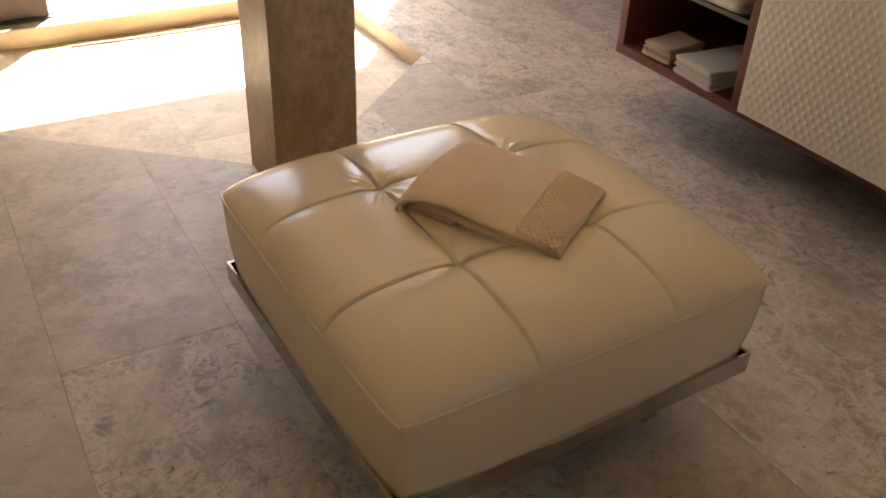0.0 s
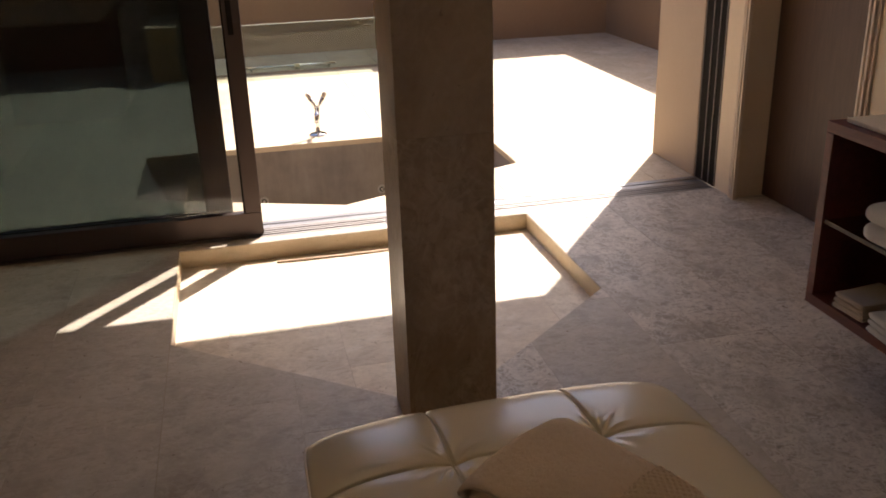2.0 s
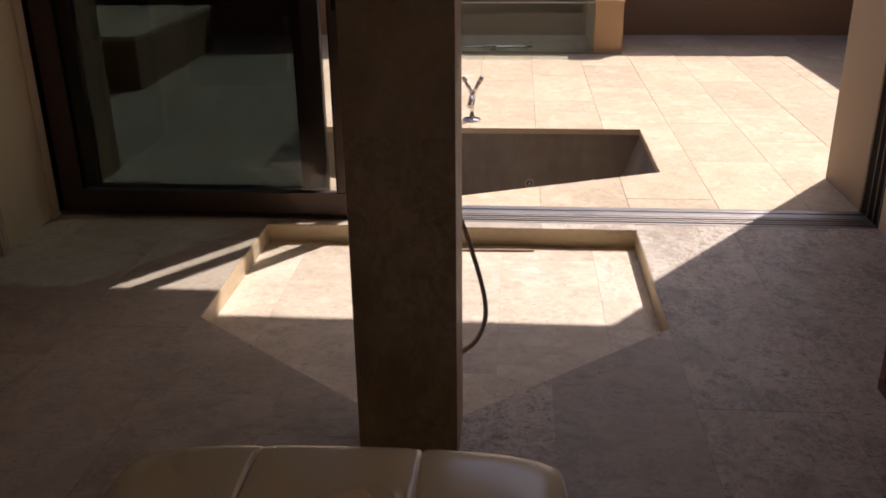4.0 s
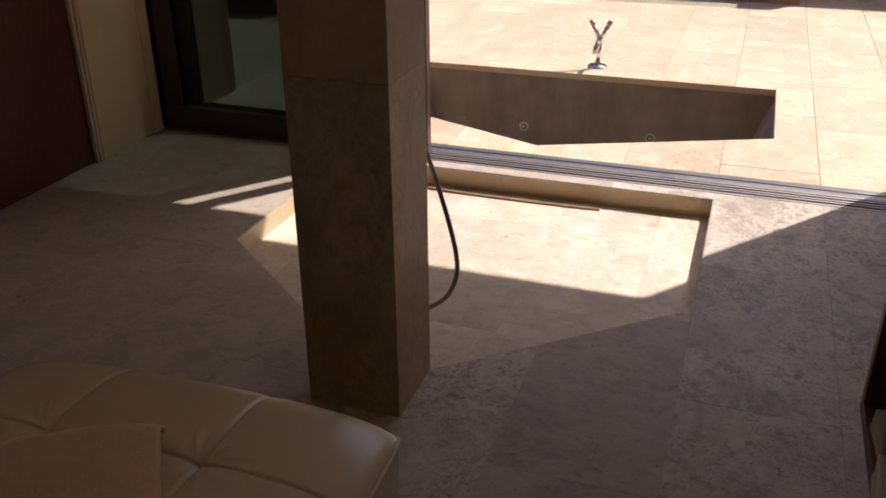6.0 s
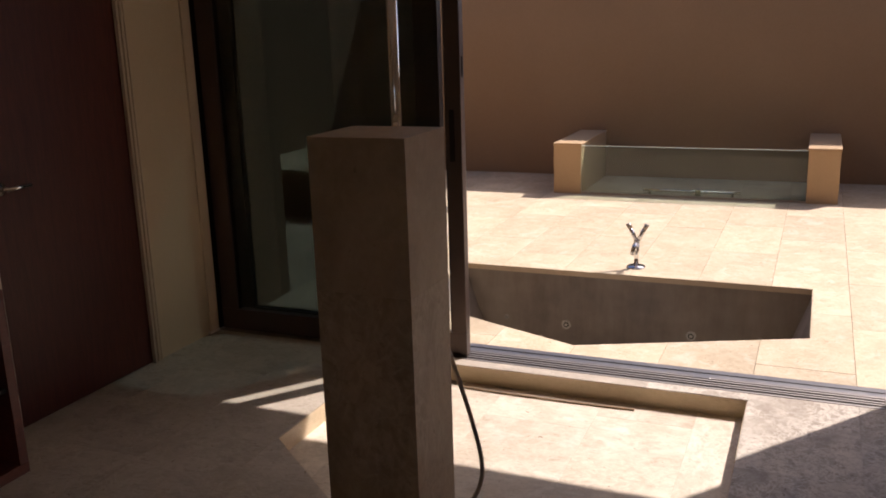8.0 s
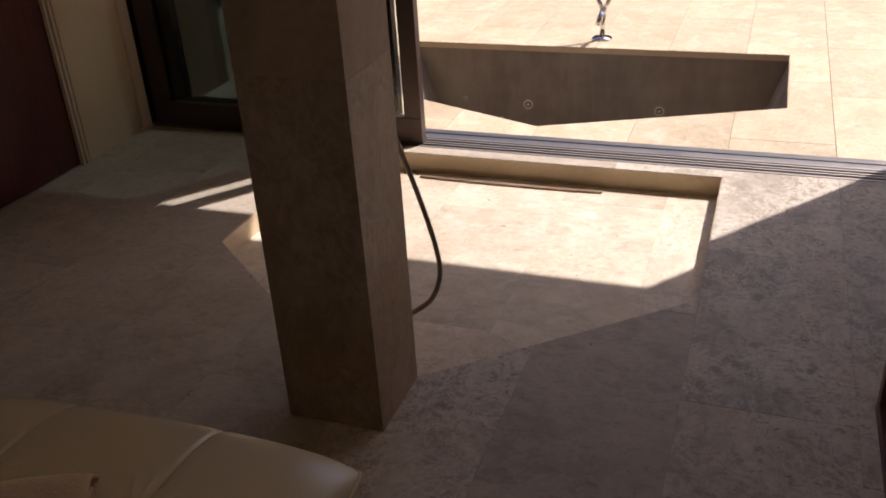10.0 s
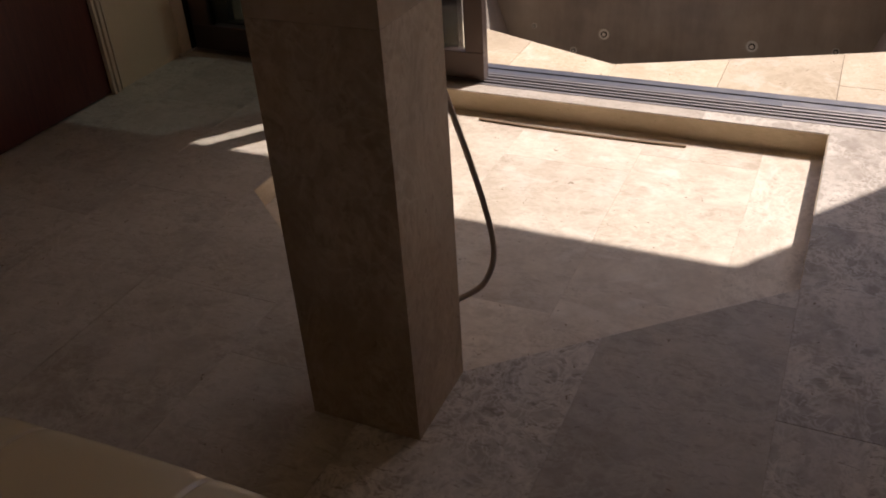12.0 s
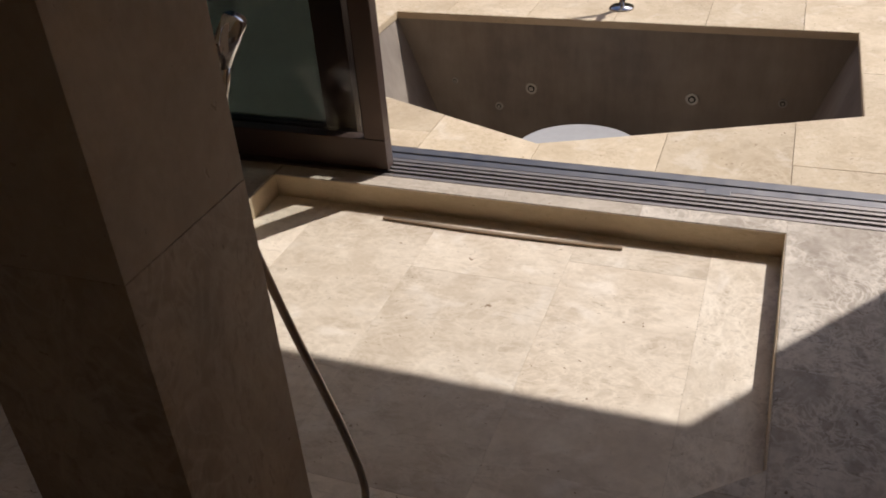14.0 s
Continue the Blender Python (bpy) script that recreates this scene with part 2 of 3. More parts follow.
GREEN_GLASS = pane_glass("green_glass", (0.80, 0.87, 0.83))


def leather(name, colour, rough=0.27, grain=0.06):
    n = Nodes(name, rough)
    n.bsdf.inputs["Base Color"].default_value = (*colour, 1)
    v = n.where()
    n.bump(n.mix(0.3, n.noise(v, 300, 3), n.noise(v, 18, 3)), grain, 0.0015)
    return n.mat


LEATHER = leather("ivory_leather", (0.71, 0.61, 0.425), 0.25)
WOVEN = leather("woven_leather", (0.67, 0.625, 0.53), 0.42, 0.1)


def tub_plaster():
    n = Nodes("tub_plaster", 0.6)
    v = n.where((1, 1, 1))
    streak = n.where((2.2, 2.2, 0.4))
    a = n.ramp(n.noise(v, 2.2, 5, 0.6), [(0.3, (0.14, 0.115, 0.095)), (0.7, (0.38, 0.32, 0.25))])
    b = n.ramp(n.noise(streak, 1.8, 7, 0.68), [(0.35, (0.16, 0.115, 0.08)), (0.65, (0.37, 0.315, 0.25))])
    n.colour(n.mix(0.4, a, b))
    n.bump(n.noise(v, 60, 4), 0.15, 0.004)
    return n.mat


GLASS_EDGE = stucco("glass_edge", (0.50, 0.55, 0.47), (0.42, 0.47, 0.4), 0.25, 0.0)
TUB_PLASTER = tub_plaster()
SEAT_PLASTER = stucco("seat_plaster", (0.36, 0.35, 0.34), (0.28, 0.27, 0.26), 0.7, 0.3)
JET_METAL = metal("jet_metal", (0.42, 0.39, 0.34), 0.42)


# ---- mesh helpers ----
def mesh_of(name, bm, material, smooth=False):
    bmesh.ops.recalc_face_normals(bm, faces=bm.faces)
    me = bpy.data.meshes.new(name)
    if smooth:
        for f in bm.faces:
            f.smooth = True
    bm.to_mesh(me)
    bm.free()
    me.materials.append(material)
    return me


def thing(name, bm, material, label, category, kind="", group="", smooth=False):
    ob = new(name, mesh_of(name, bm, material, smooth) if bm else None)
    return tagged(ob, label, category, group, kind)


def part(name, bm, material, parent, label="", smooth=False):
    ob = new(name, mesh_of(name, bm, material, smooth))
    ob.parent = parent
    if label:
        ob["label"] = label
    return ob


def box(x0, x1, y0, y1, z0, z1, bevel=0.0, into=None):
    bm = into or bmesh.new()
    made = bmesh.ops.create_cube(bm, size=1.0, matrix=Matrix.Translation(((x0 + x1) / 2, (y0 + y1) / 2, (z0 + z1) / 2)) @ Matrix.Diagonal((x1 - x0, y1 - y0, z1 - z0, 1)))
    if bevel:
        edges = {e for v in made["verts"] for e in v.link_edges}
        bmesh.ops.bevel(bm, geom=list(edges), offset=bevel, segments=2, affect="EDGES", profile=0.5)
    return bm


def rod(a, b, r, r2=None, sides=20, bevel=0.0, into=None):
    bm = into or bmesh.new()
    a, b = Vector(a), Vector(b)
    m = Matrix.Translation((a + b) / 2) @ (b - a).to_track_quat("Z", "Y").to_matrix().to_4x4()
    made = bmesh.ops.create_cone(bm, cap_ends=True, segments=sides, radius1=r, radius2=r if r2 is None else r2, depth=(b - a).length, matrix=m)
    if bevel:
        ends = {e for v in made["verts"] for e in v.link_edges if sum(len(f.verts) > 4 for f in e.link_faces) == 1}
        bmesh.ops.bevel(bm, geom=list(ends), offset=bevel, segments=2, affect="EDGES")
    return bm


def smooth_line(points, steps=10):
    """A Catmull-Rom line through the points."""
    pts = [Vector(p) for p in points]
    pts = [2 * pts[0] - pts[1], *pts, 2 * pts[-1] - pts[-2]]
    out = []
    for a, b, c, d in zip(pts, pts[1:], pts[2:], pts[3:]):
        for i in range(steps):
            t = i / steps
            out.append(0.5 * (2 * b + (c - a) * t + (2 * a - 5 * b + 4 * c - d) * t * t + (3 * b - a - 3 * c + d) * t ** 3))
    out.append(pts[-2])
    return out


def tube(points, r, sides=12, steps=10, rings=0.0):
    bm = bmesh.new()
    line = smooth_line(points, steps)
    side = None
    loops = []
    for i, p in enumerate(line):
        way = (line[min(i + 1, len(line) - 1)] - line[max(i - 1, 0)]).normalized()
        side = (side - way * side.dot(way)).normalized() if side else way.orthogonal().normalized()
        up = way.cross(side)
        rr = r * (1 + rings * (i % 2))
        loops.append([bm.verts.new(p + rr * (math.cos(k * 2 * math.pi / sides) * side + math.sin(k * 2 * math.pi / sides) * up)) for k in range(sides)])
    for a, b in zip(loops, loops[1:]):
        for k in range(sides):
            bm.faces.new((a[k], a[(k + 1) % sides], b[(k + 1) % sides], b[k]))
    bm.faces.new(loops[0][::-1])
    bm.faces.new(loops[-1])
    return bm


def prism(poly, z0, z1, into=None):
    """A prism over a polygon in plan."""
    bm = into or bmesh.new()
    low, high = [bm.verts.new((x, y, z0)) for x, y in poly], [bm.verts.new((x, y, z1)) for x, y in poly]
    bm.faces.new(low[::-1])
    bm.faces.new(high)
    for i in range(len(poly)):
        j = (i + 1) % len(poly)
        bm.faces.new((low[i], low[j], high[j], high[i]))
    return bm


def cut(poly, a, b, keep_left):
    """The part of a convex polygon on one side of the line a to b."""
    def side(p):
        s = (b[0] - a[0]) * (p[1] - a[1]) - (b[1] - a[1]) * (p[0] - a[0])
        return s if keep_left else -s
    out = []
    for p, q in zip(poly, poly[1:] + poly[:1]):
        sp, sq = side(p), side(q)
        if sp >= 0:
            out.append(p)
        if sp * sq < 0:
            t = sp / (sp - sq)
            out.append((p[0] + t * (q[0] - p[0]), p[1] + t * (q[1] - p[1])))
    return out


def area(poly):
    return abs(sum(p[0] * q[1] - q[0] * p[1] for p, q in zip(poly, poly[1:] + poly[:1]))) / 2


def outside(poly, hole):
    """Convex pieces of a convex polygon outside a convex hole given anticlockwise."""
    pieces, rest = [], poly
    for a, b in zip(hole, hole[1:] + hole[:1]):
        piece = cut(rest, a, b, False)
        if len(piece) > 2 and area(piece) > 1e-5:
            pieces.append(piece)
        rest = cut(rest, a, b, True)
        if len(rest) < 3 or area(rest) < 1e-6:
            return pieces
    return pieces


def inside(poly, hole):
    for a, b in zip(hole, hole[1:] + hole[:1]):
        poly = cut(poly, a, b, True)
        if len(poly) < 3:
            return []
    return poly if area(poly) > 1e-5 else []


def rect(x0, x1, y0, y1):
    return [(x0, y0), (x1, y0), (x1, y1), (x0, y1)]


# ---- the setting ----
WEST, EAST, SOUTH, T = -0.955, 2.785, -2.3, 0.22
HEAD, CEILING = 2.404, 2.69
PIT = [(0.791, 2.434), (1.051, 2.434), (1.73, 3.02), (1.73, 3.96), (0.07, 3.96), (0.07, 3.02)]
PIT_DEPTH = 0.082
TUB = [(0.889, 4.373), (1.955, 4.815), (1.955, 5.688), (-0.19, 5.688), (-0.19, 4.815)]
TUB_DEPTH = 0.72
PATIO_WEST, PATIO_EAST, PATIO_NORTH, PATIO_WALL = -2.75, 4.407, 9.301, 1.82


def structure(name, bm, material, label, category):
    return thing(name, bm, material, label, category, "structure")


ground_bm = bmesh.new()
bmesh.ops.create_grid(ground_bm, x_segments=2, y_segments=2, size=600, matrix=Matrix.Translation((0, 0, -1.0)))
structure("ground", ground_bm, GROUT, "bare sandy ground round the building", "ground")

floor_bm = bmesh.new()
for piece in outside(rect(WEST - T, EAST + T, SOUTH, 4.03), PIT):
    prism(piece, -0.16, -0.0022, floor_bm)
floor = structure("floor", floor_bm, GROUT, "polished travertine tile floor with thin joints", "floor")
pit_bm = prism(PIT, -PIT_DEPTH - 0.06, -PIT_DEPTH - 0.004)
pit_floor = structure("floor_shower", pit_bm, PATIO_GROUT, "sunken travertine shower floor, partly in sun", "shower floor")
patio_bm = bmesh.new()
for piece in outside(rect(PATIO_WEST, PATIO_EAST, 4.25, PATIO_NORTH), TUB):
    prism(piece, -0.03, -0.004, patio_bm)
patio = structure("pavement_patio", patio_bm, PATIO_GROUT, "sunlit beige travertine patio paving", "patio")
sill_bm = box(WEST, EAST, 4.03, 4.25, -0.16, -0.02)
structure("threshold", sill_bm, GROUT, "stone threshold bed under the door track", "threshold")


def edge_walls(name, poly, top, bottom, thick, material, label, category, skip=()):
    """Upright slabs round a sunken polygon, just outside it."""
    ob = None
    for i, (a, b) in enumerate(zip(poly, poly[1:] + poly[:1])):
        if i in skip:
            continue
        a2, b2 = Vector(a), Vector(b)
        way = (b2 - a2).normalized()
        out = Vector((way.y, -way.x))
        a2, b2 = a2 - out * 0.003 + way * 0.002, b2 - out * 0.003 - way * 0.002
        bm = prism([(p.x, p.y) for p in (a2, b2, b2 + out * thick, a2 + out * thick)], bottom, top)
        if ob:
            part("slab", bm, material, ob)
        else:
            ob = structure(name, bm, material, label, category)
    return ob


edge_walls("wall_shower_edge", PIT, -0.003, -PIT_DEPTH - 0.05, 0.0028, EDGE_STONE, "honey travertine riser round the sunken shower", "riser")
edge_walls("wall_tub_rim", TUB, -0.003, -0.034, 0.0028, EDGE_STONE, "honey travertine rim of the sunken tub", "tub rim")


def tub_walls(poly, top, bottom, lean, thick):
    """Plaster sides of the tub; both ends lean inwards on the way down."""
    middle = (max(x for x, y in poly) + min(x for x, y in poly)) / 2
    foot = []
    for x, y in poly:
        away = (x - middle) / (max(p[0] for p in poly) - middle)
        foot.append((x - (lean * (top - bottom) * away if abs(away) > 0.5 else 0), y))
    ob = None
    for i in range(len(poly)):
        j = (i + 1) % len(poly)
        a, b, c, d = (Vector(p) for p in (poly[i], poly[j], foot[j], foot[i]))
        way = (b - a).normalized()
        out = Vector((way.y, -way.x)) * thick
        bm = bmesh.new()
        near = [bm.verts.new((p.x, p.y, z)) for p, z in ((a, top), (b, top), (c, bottom), (d, bottom))]
        far = [bm.verts.new((p.x + out.x, p.y + out.y, z)) for p, z in ((a, top), (b, top), (c, bottom), (d, bottom))]
        bm.faces.new(near)
        bm.faces.new(far[::-1])
        for k in range(4):
            bm.faces.new((near[k], near[(k + 1) % 4], far[(k + 1) % 4], far[k]))
        if ob:
            part("side", bm, TUB_PLASTER, ob)
        else:
            ob = structure("wall_tub", bm, TUB_PLASTER, "stained grey-brown plaster wall of the empty tub", "tub wall")
    return ob


tub_walls([(0.89 + (x - 0.89) * 1.004, 5.1 + (y - 5.1) * 1.008) for x, y in TUB], -0.0305, -TUB_DEPTH - 0.03, 0.36, 0.05)
structure("floor_tub", prism([(0.89 + (x - 0.89) * 1.02, 5.1 + (y - 5.1) * 1.03) for x, y in TUB], -TUB_DEPTH - 0.06, -TUB_DEPTH), TUB_PLASTER, "grey plaster bottom of the empty tub", "tub floor")
SEAT_X, SEAT_Y, SEAT_R = 0.872, 5.10, 0.285
seat = [(SEAT_X + SEAT_R * math.cos(radians(6 * i)), SEAT_Y + SEAT_R * math.sin(radians(6 * i))) for i in range(31)]
structure("tub_seat", prism([(SEAT_X - SEAT_R, 4.66), (0.889, 4.40), (SEAT_X + SEAT_R, 4.53)] + seat, -TUB_DEPTH, -0.39), SEAT_PLASTER, "rounded pale plaster seat moulded in the tub", "tub seat")


def wall(name, boxes, material, label):
    bm = bmesh.new()
    for b in boxes:
        box(*b, into=bm)
    return structure(name, bm, material, label, "wall")


wall("wall_west", [(WEST - T, WEST, SOUTH, 2.70, 0, CEILING), (WEST - T, WEST, 2.70, 3.54, 2.08, CEILING), (WEST - T, WEST, 3.54, 4.03, 0, CEILING)], CREAM_WALL, "cream plaster wall beside the glass doors")
wall("wall_east", [(EAST, EAST + T, SOUTH, 2.98, 0, CEILING), (EAST, EAST + T, 2.98, 3.85, 2.08, CEILING), (EAST, EAST + T, 3.85, 4.03, 0, CEILING)], CREAM_WALL, "cream plaster wall with an open doorway")
# Unseen wall; its opening is made up for the fill light.
wall("wall_south", [(WEST - T, 1.18, SOUTH - T, SOUTH, 0, CEILING), (2.32, EAST + T, SOUTH - T, SOUTH, 0, CEILING), (1.18, 2.32, SOUTH - T, SOUTH, 1.87, CEILING),
                    (1.18, 2.32, SOUTH - T, SOUTH, 0, 1.03)], CREAM_WALL, "cream plaster wall with an added opening for fill light")
wall("wall_closet", [(WEST - T - 0.2, WEST - T, 2.5, 3.75, 0, CEILING)], CREAM_WALL, "plain wall behind the closed door")
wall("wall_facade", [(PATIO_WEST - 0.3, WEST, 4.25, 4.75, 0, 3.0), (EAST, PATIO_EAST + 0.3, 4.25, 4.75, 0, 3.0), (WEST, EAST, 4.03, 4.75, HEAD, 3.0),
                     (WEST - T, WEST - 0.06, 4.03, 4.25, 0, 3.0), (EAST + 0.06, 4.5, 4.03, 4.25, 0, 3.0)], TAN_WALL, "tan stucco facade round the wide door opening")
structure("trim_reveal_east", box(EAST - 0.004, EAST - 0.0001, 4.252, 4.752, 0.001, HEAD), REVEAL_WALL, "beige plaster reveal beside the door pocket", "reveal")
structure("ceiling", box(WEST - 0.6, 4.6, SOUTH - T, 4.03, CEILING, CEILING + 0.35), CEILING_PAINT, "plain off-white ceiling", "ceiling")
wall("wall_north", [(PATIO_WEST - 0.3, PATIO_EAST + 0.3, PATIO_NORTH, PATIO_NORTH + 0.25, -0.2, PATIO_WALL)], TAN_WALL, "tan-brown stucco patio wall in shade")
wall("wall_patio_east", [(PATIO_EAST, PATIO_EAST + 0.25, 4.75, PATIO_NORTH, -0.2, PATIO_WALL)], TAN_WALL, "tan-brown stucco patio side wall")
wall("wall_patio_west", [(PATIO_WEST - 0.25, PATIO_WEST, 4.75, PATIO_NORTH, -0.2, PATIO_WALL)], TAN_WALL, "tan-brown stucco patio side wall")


def casing(name, x, face, y0, y1, label):
    """Moulded trim round a doorway in a side wall; face is the way it looks along x."""
    bm = bmesh.new()
    for inner, outer, proud in ((-0.012, 0.05, 0.006), (-0.010, 0.004, 0.018), (0.014, 0.028, 0.018), (0.042, 0.050, 0.012)):
        depth = sorted((x, x + face * proud))
        for y, s in ((y0, -1), (y1, 1)):
            box(*depth, *sorted((y + s * inner, y + s * outer)), 0, 2.067 + outer, 0.0025, bm)
        box(*depth, y0 - inner, y1 + inner, 2.068 + inner, 2.068 + outer, 0.0025, bm)
    return structure(name, bm, TRIM_PAINT, label, "door trim")


casing("trim_west", WEST, 1, 2.72, 3.53, "cream moulded trim round the wooden door")
casing("trim_east", EAST, -1, 3.0, 3.83, "cream moulded trim round the doorway")

structure("trim_jamb_west", box(WEST, WEST + 0.012, 3.965, 4.0295, 0.001, HEAD, 0.002), TRIM_PAINT, "pale trim strip beside the glass doors", "door trim")
structure("plinth_west", box(WEST, WEST + 0.016, 3.95, 4.0305, 0.001, 0.014, 0.002), COUNTER_STONE, "small pale foot block at the jamb", "plinth")


def lever(parent, place, way, out):
    """A lever handle: rosette, neck and grip."""
    p, w, o = Vector(place), Vector(way), Vector(out)
    handle = part("door_handle", rod(p, p + o * 0.009, 0.026, bevel=0.002), CHROME, parent, "satin chrome lever handle", True)
    part("neck", rod(p + o * 0.008, p + o * 0.05, 0.0095), CHROME, handle, smooth=True)
    part("grip", rod(p + o * 0.045 - w * 0.008, p + o * 0.045 + w * 0.115, 0.0085, bevel=0.002), CHROME, handle, smooth=True)
    return handle


door_1 = structure("door_1", box(WEST - 0.047, WEST - 0.003, 2.703, 3.537, 0.006, 2.077, 0.002), MAHOGANY, "closed dark red mahogany door with lever handle", "door")
lever(door_1, (WEST - 0.003, 2.80, 0.975), (0, 1, 0.0), (1, 0, 0))
door_2 = structure("door_2", box(EAST + 0.16, EAST + 0.2, 2.983, 3.847, 0.006, 2.077, 0.002), WALNUT, "closed dark brown wooden door deep in its reveal", "door")

# ---- sliding glass doors and their track ----
track = structure("door_track", box(WEST, EAST, 4.03, 4.25, -0.02, -0.012), TRACK_GROOVE, "brushed aluminium sliding door track with grooves", "door track")
for y0, y1, z, material in ((4.208, 4.249, 0.001, TRACK_PLATE), (4.166, 4.200, -0.001, TRACK_PLATE), (4.137, 4.156, 0.003, ALUMINIUM), (4.112, 4.126, 0.004, ALUMINIUM), (4.086, 4.099, 0.003, ALUMINIUM), (4.060, 4.072, 0.004, ALUMINIUM), (4.031, 4.048, 0.002, ALUMINIUM)):
    part("rail", box(WEST, EAST, y0, y1, -0.0122, z, 0.0012), material, track)
part("stop", box(1.485, 1.56, 4.128, 4.160, -0.004, 0.0075, 0.0015), TRACK_PLATE, track, "small bright track stop")


def side_frame(name, x, face, label):
    """Upright pocket frame; a near-black block paints the shade of its three slots."""
    ob = structure(name, box(*sorted((x, x - face * 0.06)), 4.034, 4.246, 0.002, HEAD), DARK_GAP, label, "door frame")
    for y in (4.036, 4.098, 4.162, 4.238):
        part("fin", box(*sorted((x - face * 0.05, x + face * 0.004)), y, y + 0.005, 0.008, HEAD, 0.001), ALUMINIUM, ob)
    return ob


side_frame("door_frame_east", EAST, -1, "dark bronze pocket frame, slot shade as a near-black block")
side_frame("door_frame_west", WEST, 1, "dark bronze pocket frame, slot shade as a near-black block")


def leaf(name, x0, x1, y, glass, label, pull, wide, finish):
    """A sliding door leaf: two stiles, two rails, one pane."""
    ob = structure(name, box(x0, x1, y - 0.024, y + 0.024, 0.01, 0.118, 0.002), finish, label, "sliding door")
    part("rail_top", box(x0, x1, y - 0.024, y + 0.024, HEAD - 0.12, HEAD - 0.01, 0.002), finish, ob)
    for a, b in ((x0, x0 + wide[0]), (x1 - wide[1], x1)):
        part("stile", box(a, b, y - 0.0235, y + 0.0235, 0.119, HEAD - 0.121, 0.002), finish, ob)
    pane = part("pane", box(x0 + wide[0] - 0.005, x1 - wide[1] + 0.005, y - 0.004, y + 0.004, 0.113, HEAD - 0.115), glass, ob, "large pane of glass")
    for a, b in ((x0 + wide[0], x0 + wide[0] + 0.008), (x1 - wide[1] - 0.008, x1 - wide[1])):
        part("gasket", box(a, b, y - 0.012, y + 0.012, 0.119, HEAD - 0.121), DARK_GAP, ob)
    if pull:
        part("pull", box(x1 - 0.058, x1 - 0.034, y - 0.0265, y - 0.020, 0.935, 1.168, 0.002), DARK_GAP, ob, "black recessed finger pull")
        part("latch", box(x1 - 0.004, x1 + 0.0015, y - 0.008, y + 0.008, 1.31, 1.40, 0.0007), DARK_GAP, ob, "black latch slot")
    return ob


leaf("sliding_door_1", -0.93, 0.458, 4.075, CLEAR_GLASS, "bronze-framed sliding door with a clear pane", True, (0.10, 0.074), BRONZE_FRAME)
leaf("sliding_door_2", -0.94, 0.328, 4.140, TINTED_GLASS, "bronze-framed sliding door with tinted pane", False, (0.165, 0.115), BRONZE_SHADED)

# ---- drain in the sunken shower ----


def bowed_strip(x0, x1, y0, y1, z0, z1, bow):
    """A thin strip along x, bent a little in plan."""
    steps = [k / 16 for k in range(17)]
    bend = lambda f: -bow * (1 - (2 * f - 1) ** 2)
    line = [(x0 + (x1 - x0) * f, bend(f)) for f in steps]
    return prism([(x, y0 + b) for x, b in line] + [(x, y1 + b) for x, b in line[::-1]], z0, z1)


drain = thing("shower_drain", bowed_strip(0.50, 1.28, 3.885, 3.897, -PIT_DEPTH + 0.0005, -PIT_DEPTH + 0.009, 0.011), DRAIN_METAL, "narrow bowed metal strip of a slot drain along the shower edge", "drain")
part("slot", bowed_strip(0.51, 1.275, 3.8972, 3.902, -PIT_DEPTH + 0.0005, -PIT_DEPTH + 0.002, 0.011), DARK_GAP, drain)

# ---- stone pillar and shower fittings ----
pillar = thing("stone_pillar", None, None, "waist-high square travertine pillar with a flat top", "pillar")
for z0, z1, stone in ((-0.02, 0.8948, PILLAR_VEINED), (0.8952, 1.283, PILLAR_STONE)):
    part("block", box(0.791, 1.051, 2.197, 2.434, z0, z1, 0.0009), stone, pillar)

BACK = 2.434
riser = thing("shower_riser", rod((0.892, BACK + 0.055, 0.52), (0.892, BACK + 0.055, 2.1), 0.014, bevel=0.003), CHROME, "slim chrome shower rail behind the stone pillar", "shower rail", smooth=True)
for z in (0.62, 1.20):
    part("bracket", rod((0.892, BACK - 0.001, z), (0.892, BACK + 0.05, z), 0.012, bevel=0.002), CHROME, riser, smooth=True)
    part("rosette", rod((0.892, BACK, z), (0.892, BACK + 0.008, z), 0.024, bevel=0.002), CHROME, riser, smooth=True)
OUT = BACK + 0.118
wand = thing("hand_shower", rod((0.926, OUT, 0.862), (0.955, OUT + 0.024, 0.992), 0.0115, bevel=0.002), CHROME, "chrome stick hand shower hung behind the pillar", "hand shower", smooth=True)
part("head", rod((0.949, OUT + 0.022, 0.985), (0.982, OUT + 0.03, 1.046), 0.0165, bevel=0.0015, sides=32), CHROME, wand, "polished chrome cylindrical head", True)
part("hook", rod((0.938, BACK - 0.001, 0.925), (0.938, OUT + 0.012, 0.925), 0.008, bevel=0.002), CHROME, wand, smooth=True)
hose = thing("shower_hose", tube([(0.926, OUT, 0.866), (0.942, OUT - 0.008, 0.80), (0.978, OUT - 0.03, 0.73), (1.014, BACK + 0.068, 0.66), (1.042, BACK + 0.058, 0.595), (1.068, BACK + 0.056, 0.518), (1.096, BACK + 0.056, 0.42), (1.112, BACK + 0.056, 0.34), (1.110, BACK + 0.056, 0.28), (1.085, BACK + 0.054, 0.218), (1.04, BACK + 0.045, 0.18), (0.99, BACK - 0.001, 0.165)], 0.0065, 12, 22, 0.05),
             HOSE_METAL, "grey metal shower hose hanging in a loop", "shower hose", smooth=True)
part("elbow", rod((0.99, BACK, 0.165), (0.99, BACK + 0.012, 0.165), 0.016, bevel=0.002), CHROME, hose, smooth=True)

